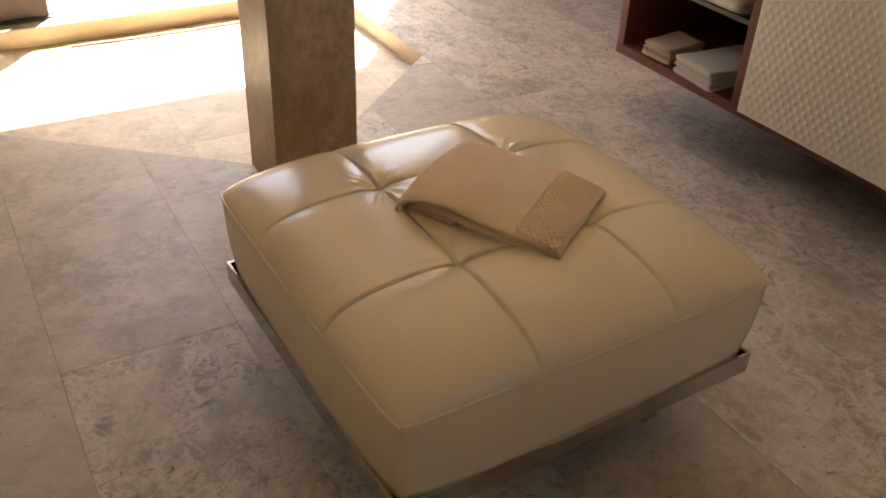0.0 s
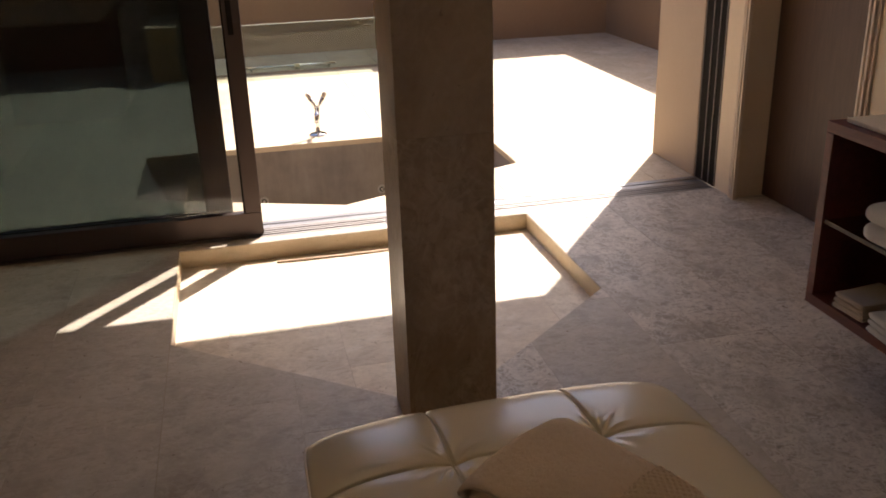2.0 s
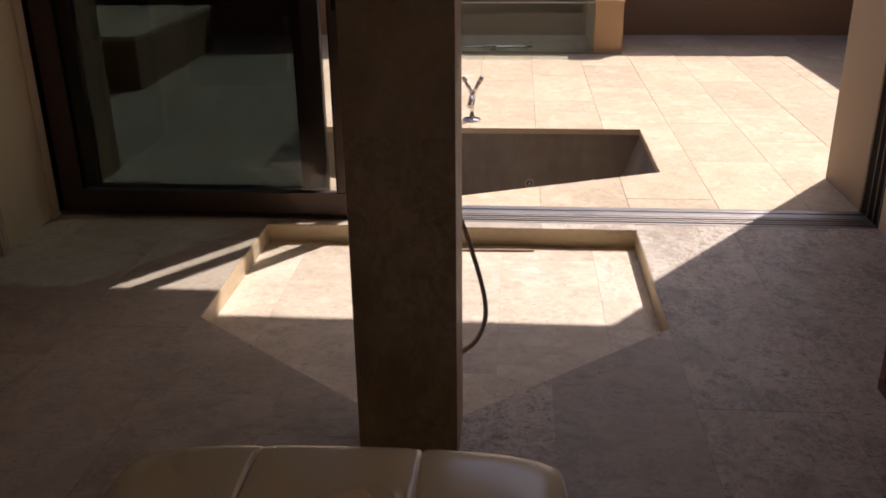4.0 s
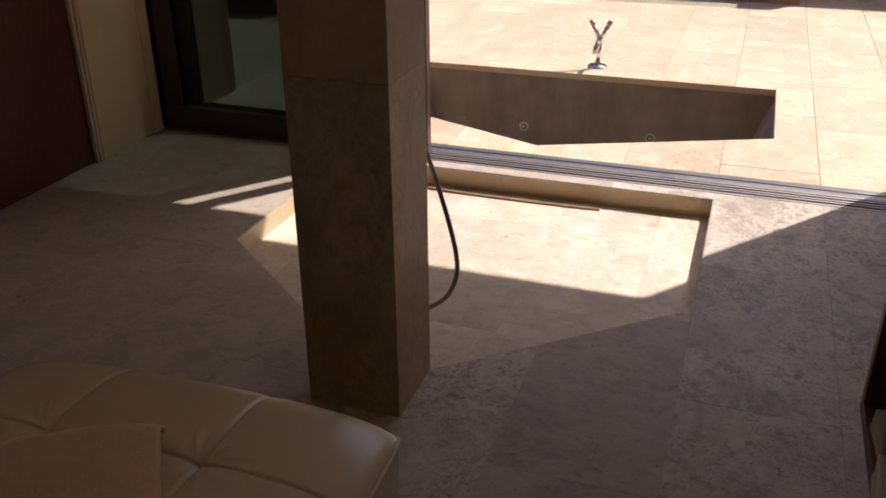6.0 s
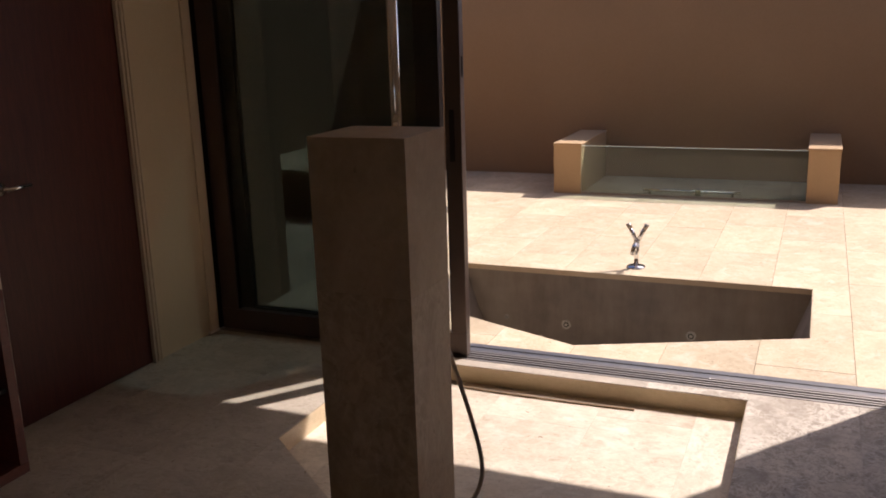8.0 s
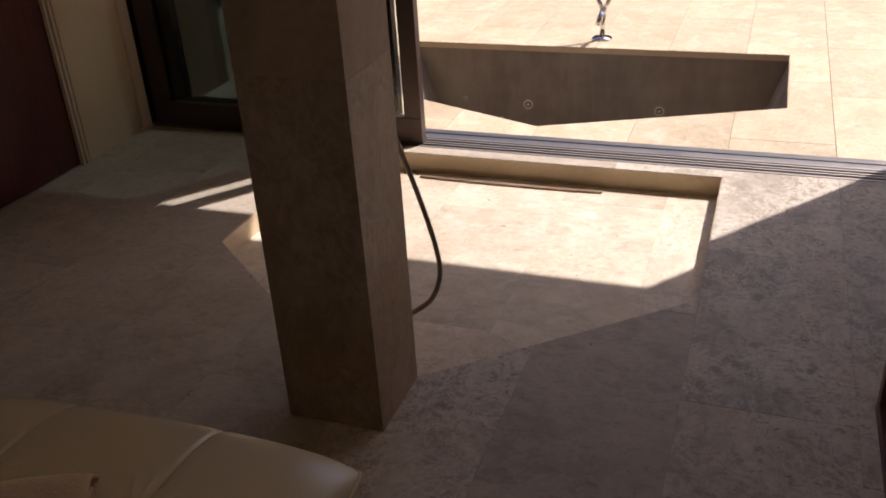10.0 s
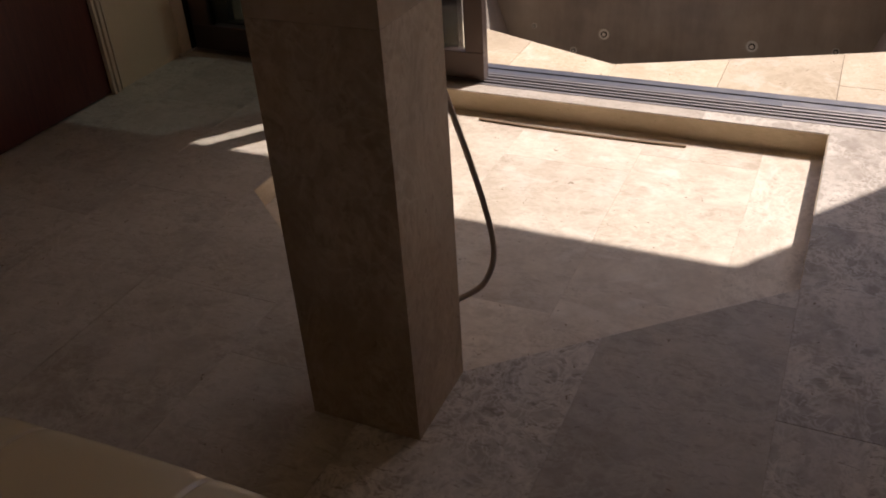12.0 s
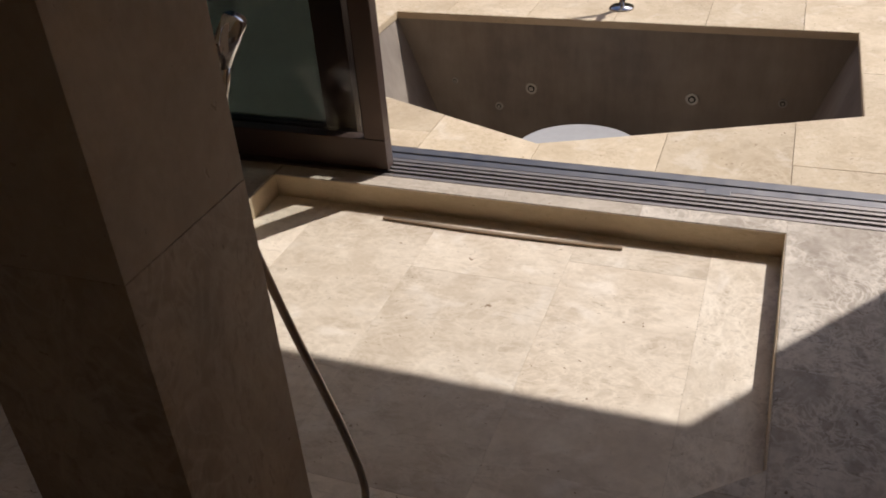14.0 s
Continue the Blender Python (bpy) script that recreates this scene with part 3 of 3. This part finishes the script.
# ---- ottoman ----
OX, OY, HX, HY = 0.882, 1.235, 0.413, 0.404
TUFT = 0.152


def seam_height(u, v):
    """The seam bows up between the corners."""
    return 0.400 + 0.012 * (1 - (min(abs(u) / HX, 1) * min(abs(v) / HY, 1)) ** 2.6)


def cushion_height(u, v):
    """Height of the tufted leather top at (u, v) from its middle."""
    ex, ey = min(abs(u) / HX, 1), min(abs(v) / HY, 1)
    dome = 0.073 * (max(1 - ex ** 5.5, 0) ** 0.5) * (max(1 - ey ** 5.5, 0) ** 0.5)
    z = dome
    for s in (-TUFT, TUFT):
        across_u, across_v = abs(u - s), abs(v - s)
        z -= 0.008 * math.exp(-(across_u / 0.003) ** 2) * min(dome / 0.012, 1) + 0.0024 * math.exp(-(across_u / 0.02) ** 2) * min(dome / 0.02, 1)
        z -= 0.008 * math.exp(-(across_v / 0.003) ** 2) * min(dome / 0.012, 1) + 0.0024 * math.exp(-(across_v / 0.02) ** 2) * min(dome / 0.02, 1)
    for su in (-TUFT, TUFT):
        for sv in (-TUFT, TUFT):
            d = math.hypot(u - su, v - sv)
            z -= 0.0075 * math.exp(-(d / 0.03) ** 2)
            turn = math.atan2(v - sv, u - su)
            z += 0.0007 * math.exp(-((d - 0.05) / 0.034) ** 2) * math.sin(11 * turn + 2.3 * su * 40 + noise.noise((u * 14, v * 14, 3)) * 3)
            for k in range(5):
                way = noise.noise((su * 31 + k * 5.3, sv * 17, 1.7)) * 9 + k * 1.26
                along, off = (u - su) * math.cos(way) + (v - sv) * math.sin(way), (v - sv) * math.cos(way) - (u - su) * math.sin(way)
                if 0 < along < 0.12:
                    z += 0.0028 * math.exp(-((off + 0.1 * along * along / 0.06) / 0.0042) ** 2 - ((along - 0.045) / 0.026) ** 2)
    z += 0.0012 * noise.noise((u * 7, v * 7, 0.0))
    return seam_height(u, v) + z


def cushion_plan(u, v, low=0.0):
    """Sides that swell a little, with rounded corners."""
    swell = 1 + 0.012 * low
    x, y = u * swell, v * swell
    ex, ey = abs(u) / HX, abs(v) / HY
    pull = 0.007 * (ex * ey) ** 14
    x += 0.010 * math.copysign(1, u) * ex ** 6 * (1 - ey ** 2)
    y += 0.012 * math.copysign(1, v) * ey ** 6 * (1 - ex ** 2)
    return x - math.copysign(pull, u), y - math.copysign(pull, v)


ottoman = thing("ottoman", None, None, "square ivory leather tufted ottoman on a chrome base", "ottoman")
N = 400
top_bm = bmesh.new()
grid = []
for i in range(N + 1):
    row = []
    for j in range(N + 1):
        u, v = HX * math.sin(math.pi / 2 * (2 * i / N - 1) * 0.86) / math.sin(math.pi / 2 * 0.86), HY * math.sin(math.pi / 2 * (2 * j / N - 1) * 0.86) / math.sin(math.pi / 2 * 0.86)
        x, y = cushion_plan(u, v)
        row.append(top_bm.verts.new((OX + x, OY + y, cushion_height(u, v))))
    grid.append(row)
for i in range(N):
    for j in range(N):
        top_bm.faces.new((grid[i][j], grid[i + 1][j], grid[i + 1][j + 1], grid[i][j + 1]))
part("cushion_top", top_bm, LEATHER, ottoman, "tufted ivory leather top with stitched seams", True)
ring = [(-HX + 2 * HX * k / 40, -HY) for k in range(40)] + [(HX, -HY + 2 * HY * k / 40) for k in range(40)] + [(HX - 2 * HX * k / 40, HY) for k in range(40)] + [(-HX, HY - 2 * HY * k / 40) for k in range(40)]
side_bm = bmesh.new()
loops = []
for k in range(9):
    f = k / 8
    bulge = math.sin(math.pi * f) * 0.8 - 2.6 * f
    loops.append([side_bm.verts.new((OX + cushion_plan(u, v, bulge)[0], OY + cushion_plan(u, v, bulge)[1], seam_height(u, v) * (1 - f) + 0.212 * f)) for u, v in ring])
for a, b in zip(loops, loops[1:]):
    for k in range(len(ring)):
        side_bm.faces.new((a[k], b[k], b[(k + 1) % len(ring)], a[(k + 1) % len(ring)]))
side_bm.faces.new(loops[-1])
part("cushion_side", side_bm, LEATHER, ottoman, "smooth ivory leather side band", True)
piping_points = [(OX + cushion_plan(u, v, 0.1)[0], OY + cushion_plan(u, v, 0.1)[1], seam_height(u, v) + 0.0005) for u, v in ring]
part("piping", tube(piping_points + piping_points[:1], 0.0036, 8, 2), LEATHER, ottoman, smooth=True)
for s in (-TUFT, TUFT):
    for turned in (False, True):
        pts = []
        for k in range(61):
            a = (HY if not turned else HX) * (2 * k / 60 - 1) * 0.985
            u, v = (a, s) if turned else (s, a)
            x, y = cushion_plan(u, v)
            pts.append((OX + x + 0.002, OY + y, cushion_height(u, v) + 0.0022))
        part("seam", tube(pts, 0.0015, 6, 1), LEATHER, ottoman, smooth=True)
for su in (-TUFT, TUFT):
    for sv in (-TUFT, TUFT):
        bm = bmesh.new()
        bmesh.ops.create_uvsphere(bm, u_segments=16, v_segments=10, radius=0.0095, matrix=Matrix.Translation((OX + su, OY + sv, cushion_height(su, sv) + 0.003)) @ Matrix.Diagonal((1, 1, 0.55, 1)))
        part("button", bm, LEATHER, ottoman, smooth=True)
G = -0.001
for a in (-1, 1):
    part("base_rail", box(OX - HX - G, OX + HX + G, *sorted((OY + a * (HY + G), OY + a * (HY + G - 0.007))), 0.172, 0.222, 0.001), FRAME_CHROME, ottoman, "polished chrome base rail")
    part("base_rail", box(*sorted((OX + a * (HX + G), OX + a * (HX + G - 0.007))), OY - HY - G + 0.0075, OY + HY + G - 0.0075, 0.172, 0.222, 0.001), FRAME_CHROME, ottoman, "polished chrome base rail")
part("base_board", box(OX - HX + 0.009, OX + HX - 0.009, OY - HY + 0.009, OY + HY - 0.009, 0.176, 0.211), DARK_GAP, ottoman, "black underside board")
for a in (-1, 1):
    for b in (-1, 1):
        lx, ly = OX + a * (HX - 0.13), OY + b * (HY - 0.13)
        part("leg", box(lx - 0.02, lx + 0.02, ly - 0.02, ly + 0.02, 0, 0.17, 0.002), FRAME_CHROME, ottoman, "chrome leg")

ottoman.matrix_world = Matrix.Translation((OX, OY, 0)) @ Matrix.Rotation(radians(1.4), 4, "Z") @ Matrix.Translation((-OX, -OY, 0))

# ---- folded towel on the ottoman ----


def slump(a, w, width):
    """How far soft cloth sinks towards its open sides and end."""
    side = abs(2 * w / width)
    return 0.013 * side ** 4 + 0.007 * noise.noise((a * 10, w * 12, 5.0)) + 0.008 * max((a - 0.06) / 0.11, 0) ** 2


def sheet(profile, width, thick, steps=8, wobble=0.004, seed=0.0, slices=26, sag=0.0):
    """A folded cloth: a line in (along, up), thickened and drawn out across, with soft edges."""
    line = smooth_line([(a, 0, b) for a, b in profile], steps)
    bm = bmesh.new()
    rows = []
    for s in range(slices + 1):
        w = width * (s / slices - 0.5)
        edge = min(s, slices - s) / slices
        th = thick * (0.55 + 0.45 * min(edge / 0.04, 1))
        outer, inner = [], []
        for i, p in enumerate(line):
            way = (line[min(i + 1, len(line) - 1)] - line[max(i - 1, 0)]).normalized()
            nrm = Vector((-way.z, 0, way.x))
            shift = wobble * noise.noise((p.x * 9 + seed, w * 9, p.z * 20))
            q = p + nrm * shift * 0.6
            drift = wobble * 1.4 * noise.noise((p.x * 6, seed, p.z * 25 + i * 0.04)) * (1 if s > slices / 2 else -1) * abs(2 * s / slices - 1)
            drop = sag and slump(p.x, w, width) * min(max(q.z, 0) / 0.04, 1)
            outer.append(bm.verts.new((q.x + nrm.x * th / 2, w + drift, q.z + nrm.z * th / 2 - drop)))
            inner.append(bm.verts.new((q.x - nrm.x * th / 2, w + drift, q.z - nrm.z * th / 2 - drop)))
        rows.append(outer + inner[::-1])
    n = len(rows[0])
    for a, b in zip(rows, rows[1:]):
        for k in range(n):
            bm.faces.new((a[k], b[k], b[(k + 1) % n], a[(k + 1) % n]))
    half = n // 2
    for r in (rows[0], rows[-1]):
        for k in range(half - 1):
            bm.faces.new((r[k], r[k + 1], r[n - 2 - k], r[n - 1 - k]))
    return bm


tow_m = Matrix.Translation((0.916, 1.212, 0.468)) @ Matrix.Rotation(math.atan2(-0.268, 0.181), 4, "Z") @ Matrix.Rotation(radians(1.0), 4, "Y")
towel = thing("folded_towel", sheet([(0.150, 0.0065), (0.05, 0.006), (-0.09, 0.006), (-0.142, 0.009), (-0.166, 0.033), (-0.142, 0.062), (-0.09, 0.069), (0.03, 0.0545), (0.12, 0.043), (0.168, 0.036)], 0.275, 0.0105, wobble=0.006, slices=48, sag=1.0), TOWEL_TAN,
              "folded tan cotton towel lying on the leather ottoman", "towel", smooth=True)
towel.matrix_world = tow_m
part("inner_fold", sheet([(0.155, 0.0285), (0.0, 0.040), (-0.09, 0.0475), (-0.128, 0.046), (-0.145, 0.034), (-0.128, 0.021), (-0.095, 0.0185), (-0.06, 0.0225), (-0.052, 0.030), (-0.075, 0.034), (-0.11, 0.0335)], 0.266, 0.0078, seed=4.0, sag=1.0), TOWEL_TAN, towel, smooth=True)
part("lower_fold", sheet([(0.158, 0.0165), (0.08, 0.0175), (-0.02, 0.0175), (-0.034, 0.0225), (-0.02, 0.0275), (0.06, 0.0255), (0.148, 0.0215)], 0.27, 0.006, seed=9.0, sag=1.0), TOWEL_TAN, towel, smooth=True)
band_bm = bmesh.new()
rows = []
for i in range(45):
    row = []
    for j in range(141):
        a, w = 0.076 + 0.086 * i / 44, -0.134 + 0.268 * j / 140
        weave = 0.0036 * max(abs(math.cos(math.pi * (a + w) / 0.0155)), abs(math.cos(math.pi * (a - w) / 0.0155))) ** 3
        row.append(band_bm.verts.new((a, w, 0.0528 - 0.135 * (a - 0.08) + 0.0044 + abs(weave) - slump(a, w, 0.275) - 0.003 * (min(i, 44 - i, j, 140 - j) == 0))))
    rows.append(row)
for a, b in zip(rows, rows[1:]):
    for k in range(140):
        band_bm.faces.new((a[k], b[k], b[k + 1], a[k + 1]))
part("woven_band", band_bm, TOWEL_TAN, towel, "honeycomb-woven border band", True)

# ---- wall-hung vanity cabinets ----


def folded_stack(name, at, size, layers, material, label, turn=0.0):
    """Folded towels: each fold a soft hairpin of cloth, one over the other."""
    L, W, H = size
    h = H / layers
    ob = None
    for k in range(layers):
        z = k * h
        bm = sheet([(L / 2, z + h * 0.22), (0, z + h * 0.25), (-L / 2 + h * 0.5, z + h * 0.22), (-L / 2, z + h * 0.5), (-L / 2 + h * 0.5, z + h * 0.78), (0, z + h * 0.75), (L / 2 - 0.01 * (k % 2), z + h * 0.72)], W, h * 0.44, 6, 0.007, seed=at[0] * 7 + k * 3.1, slices=14)
        if ob is None:
            ob = thing(name, bm, material, label, "towel", group="towels in the vanity", smooth=True)
        else:
            part("fold", bm, material, ob, smooth=True)
    ob.matrix_world = pose(*at, 0, 0, turn)
    return ob


def vanity(face, front, back, y_end, woven_to, label):
    """face is the way the front looks along x."""
    lo, hi, t = 0.205, 0.805, 0.034
    xs = lambda a, b: sorted((front - face * a, front - face * b))
    deep = abs(front - back)
    ob = thing("vanity_cabinet", None, None, label, "cabinet")
    part("bottom_board", box(*xs(0, deep), woven_to, y_end, lo, lo + t, 0.0015), CABINET_WOOD, ob)
    part("top_board", box(*xs(0, deep), woven_to, y_end, hi - t, hi, 0.0015), CABINET_WOOD, ob)
    part("end_board", box(*xs(0, deep), y_end - t, y_end - 0.0005, lo + t + 0.0005, hi - t - 0.0005, 0.0015), CABINET_WOOD, ob)
    part("divider", box(*xs(0, deep), 1.715, 1.75, lo + t + 0.0005, hi - t - 0.0005, 0.0015), CABINET_WOOD, ob)
    part("back_board", box(*xs(deep - 0.02, deep), woven_to, y_end - t, lo + t, hi - t), CABINET_WOOD, ob)
    part("glass_shelf", box(*xs(0.012, deep - 0.03), 1.7505, y_end - t - 0.0005, 0.486, 0.496, 0.001), GREEN_GLASS, ob, "clear glass shelf with a pale edge")
    part("shelf_edge", box(*xs(0.008, 0.0118), 1.7505, y_end - t - 0.0005, 0.484, 0.498, 0.001), TRACK_GROOVE, ob, "grey satin metal shelf edge")
    y0, y1, z0, z1 = woven_to, 1.714, lo + t * 0.55, hi + 0.002
    n_y, n_z = int((y1 - y0) / 0.004), int((z1 - z0) / 0.004)
    bm = bmesh.new()
    rows = []
    for i in range(n_y + 1):
        row = []
        for j in range(n_z + 1):
            y, z = y0 + (y1 - y0) * i / n_y, z0 + (z1 - z0) * j / n_z
            p, q = (y + 0.62 * z) / 0.028, (y - 0.62 * z) / 0.028
            over = (math.floor(p) + math.floor(q)) % 2
            fp, fq = p - math.floor(p), q - math.floor(q)
            bulge = (1 - abs(2 * (fp if over else fq) - 1) ** 3) * (0.45 + 0.55 * math.sin(math.pi * (fq if over else fp)))
            bulge = 0.3 * bulge + (0.85 if max(abs(fp - 0.5), abs(fq - 0.5)) < 0.15 else 0.0)
            rim = min(i, n_y - i, j, n_z - j)
            row.append(bm.verts.new((front + face * (0.010 + 0.0019 * bulge if rim > 1 else (0.010 if rim else -0.004)), y, z)))
        rows.append(row)
    for a, b in zip(rows, rows[1:]):
        for k in range(n_z):
            bm.faces.new((a[k], b[k], b[k + 1], a[k + 1]))
    part("door", bm, WOVEN, ob, "cream woven leather door panel", True)
    return ob


vanity(-1, 2.139, EAST, 2.317, -0.6, "wall-hung dark red wooden vanity with open shelves and woven cream doors")
vanity(1, -0.304, WEST, 2.20, -0.6, "wall-hung dark red wooden vanity with open towel shelves")
counter_e = thing("countertop", box(2.175, EAST, -0.6, 2.28, 0.8055, 0.8195, 0.003), COUNTER_STONE, "pale stone countertop on the wooden vanity", "countertop")
counter_w = thing("countertop", box(WEST, -0.365, -0.6, 2.155, 0.8055, 0.8195, 0.003), COUNTER_STONE, "pale stone countertop on the wooden vanity", "countertop")
folded_stack("folded_towel", (2.235, 2.13, 0.240), (0.165, 0.125, 0.055), 3, TOWEL_BEIGE, "small stack of folded beige hand towels in the vanity", 4)
folded_stack("folded_towel", (2.27, 1.915, 0.240), (0.27, 0.18, 0.062), 3, TOWEL_WHITE, "folded white bath towel on the vanity bottom", -5)
folded_stack("folded_towel", (2.33, 1.955, 0.497), (0.36, 0.30, 0.115), 2, TOWEL_WHITE, "thick folded white towel on the glass shelf", 2)
folded_stack("folded_towel", (-0.48, 1.94, 0.240), (0.26, 0.30, 0.10), 2, TOWEL_WHITE, "folded white towel in the dark vanity shelf", 178)
folded_stack("folded_towel", (-0.50, 1.94, 0.497), (0.26, 0.30, 0.10), 2, TOWEL_WHITE, "folded white towel on the glass shelf", 180)

# ---- patio things ----
spout = thing("tub_spout", rod((0.906, 5.880, -0.002), (0.906, 5.880, 0.012), 0.058, bevel=0.004, sides=28), CHROME, "chrome Y-shaped tub filler on a round base plate", "tub filler", smooth=True)
part("stem", rod((0.906, 5.880, 0.010), (0.912, 5.868, 0.165), 0.0145), CHROME, spout, smooth=True)
part("nozzle", rod((0.912, 5.872, 0.178), (0.894, 5.795, 0.108), 0.0165, bevel=0.003), CHROME, spout, smooth=True)
for s in (-1, 1):
    prong = part("prong", rod((0.912, 5.871, 0.165), (0.912 + s * 0.048, 5.871, 0.262), 0.0135), CHROME, spout, smooth=True)
    part("knob", rod((0.912 + s * 0.043, 5.871, 0.252), (0.912 + s * 0.06, 5.871, 0.286), 0.0145, bevel=0.002), HOSE_METAL, prong, "dark end cap", True)


def jet(x, z, r):
    y = 5.688 + 0.0016
    ob = thing("tub_jet", rod((x, y + 0.004, z), (x, y - 0.005, z), r, sides=26, bevel=0.002), JET_METAL, "round metal water jet in the tub wall", "tub jet", group="jets in the tub wall")
    part("recess", rod((x, y - 0.004, z), (x, y - 0.0065, z), r * 0.58, sides=24), DARK_GAP, ob, "dark recess")
    part("nozzle", rod((x, y - 0.004, z), (x, y - 0.012, z), r * 0.36, sides=20, bevel=0.002), JET_METAL, ob)
    return ob


for jx, jz, jr in ((0.503, -0.363, 0.030), (1.285, -0.358, 0.030), (0.098, -0.35, 0.016), (0.331, -0.472, 0.02), (1.688, -0.347, 0.02)):
    jet(jx, jz, jr)


def pier(x0, x1):
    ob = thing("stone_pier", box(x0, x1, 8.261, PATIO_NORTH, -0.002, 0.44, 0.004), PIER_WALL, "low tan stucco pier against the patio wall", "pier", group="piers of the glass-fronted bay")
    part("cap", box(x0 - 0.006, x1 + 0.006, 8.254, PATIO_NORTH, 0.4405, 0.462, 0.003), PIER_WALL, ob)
    return ob


pier(-0.305, -0.052)
pier(1.861, 2.107)
screen = thing("glass_screen", box(-0.0505, 1.8595, 8.278, 8.290, 0.004, 0.436, 0.001), GREEN_GLASS, "low greenish glass screen between two tan piers", "glass screen")
part("bottom_channel", box(-0.0515, 1.8605, 8.269, 8.299, -0.002, 0.018, 0.001), HOSE_METAL, screen)
part("top_edge", box(-0.0500, 1.8590, 8.277, 8.291, 0.4363, 0.4415, 0.001), GLASS_EDGE, screen, "pale green polished glass edge")
burner = thing("metal_bar", rod((0.50, 8.355, 0.045), (1.33, 8.355, 0.045), 0.012), CHROME, "long slim metal bar behind the glass screen", "metal bar", smooth=True)
part("joint", box(0.955, 1.0, 8.325, 8.385, 0.0, 0.07, 0.004), HOSE_METAL, burner)
for x in (0.56, 1.27):
    part("foot", box(x - 0.01, x + 0.01, 8.34, 8.37, -0.002, 0.04), HOSE_METAL, burner)
bench = thing("patio_bench", box(PATIO_WEST + 0.001, -1.62, 6.7, 8.44, -0.002, 0.36, 0.006), TAN_WALL, "low tan masonry bench block on the patio", "bench")
part("seat_slab", box(PATIO_WEST + 0.001, -1.61, 6.69, 8.45, 0.3605, 0.40, 0.004), EDGE_STONE, bench, "stone seat slab")

# ---- stone tiles, each its own piece ----


def tile(parent, pieces, z, material, whole):
    """One tile of convex pieces; a whole one gets a chamfer all round."""
    bm = bmesh.new()
    dz = random.uniform(-0.0004, 0.0004)
    for poly in pieces:
        if whole:
            (x0, y0), (x1, y1) = poly[0], poly[2]
            c = 0.0005
            rings = [(0, -0.018), (0, -c), (c, 0)]
            made = [[bm.verts.new((x, y, z + h + dz)) for x, y in rect(x0 + o, x1 - o, y0 + o, y1 - o)] for o, h in rings]
            for a, b in zip(made, made[1:]):
                for k in range(4):
                    bm.faces.new((a[k], a[(k + 1) % 4], b[(k + 1) % 4], b[k]))
            bm.faces.new(made[-1])
        else:
            prism(poly, z - 0.018, z + dz, bm)
    count = sum(len(poly) for poly in pieces)
    mx, my = (sum(p[k] for poly in pieces for p in poly) / count for k in (0, 1))
    plain, veined = material
    return part("tile", bm, veined if random.random() < (1.0 if mx > 1.62 or (mx < 0.75 and my < 1.5) else 0.12) else plain, parent)


def pave(parent, columns, y_from, y_to, lengths, z, material, hole=None, within=None, joint=0.0006):
    for k, (x0, x1) in enumerate(zip(columns, columns[1:])):
        y = y_from - lengths[k % len(lengths)]
        while y < y_to:
            length = 0.836
            a, b = max(y, y_from), min(y + length, y_to)
            y += length
            if b - a < 0.02:
                continue
            r = rect(x0 + joint / 2, x1 - joint / 2, a + joint / 2, b - joint / 2)
            if within:
                got = inside(r, within)
                if got:
                    tile(parent, [got], z, material, False)
            else:
                got = outside(r, hole) if hole else [r]
                if got:
                    kept = len(got) == 1 and abs(area(got[0]) - area(r)) < 1e-6
                    whole = kept or not inside(r, hole)
                    tile(parent, [r] if whole else got, z, material, whole)


STEP = 0.4155
MID = 0.90
cols = [MID + STEP * k for k in range(-4, 9)]
indoor = [WEST - T] + [c for c in cols if WEST + 0.05 < c < EAST - 0.05] + [EAST + T]
open_joint = min(range(len(indoor)), key=lambda k: abs(indoor[k] - PIT[5][0]))
shifts = [0.41, 0.0, 0.62, 0.2]
pave(floor, indoor[:open_joint] + [indoor[open_joint] - 0.0012], SOUTH, 4.03, shifts, 0.0, (FLOOR_STONE, FLOOR_VEINED), hole=PIT)
pave(floor, [indoor[open_joint] + 0.0012] + indoor[open_joint + 1:], SOUTH, 4.03, shifts[open_joint % 4:] + shifts[:open_joint % 4], 0.0, (FLOOR_STONE, FLOOR_VEINED), hole=PIT)
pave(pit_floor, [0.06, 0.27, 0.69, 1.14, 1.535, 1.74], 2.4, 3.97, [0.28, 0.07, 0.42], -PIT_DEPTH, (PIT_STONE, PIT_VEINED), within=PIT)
outdoor = [PATIO_WEST] + [MID + STEP * k for k in range(-8, 9) if PATIO_WEST + 0.1 < MID + STEP * k < PATIO_EAST - 0.1] + [PATIO_EAST]
pave(patio, outdoor, 4.25, PATIO_NORTH, [0.07, 0.49, 0.30, 0.70], 0.0, (PATIO_STONE, PATIO_STONE), hole=TUB, joint=0.0022)
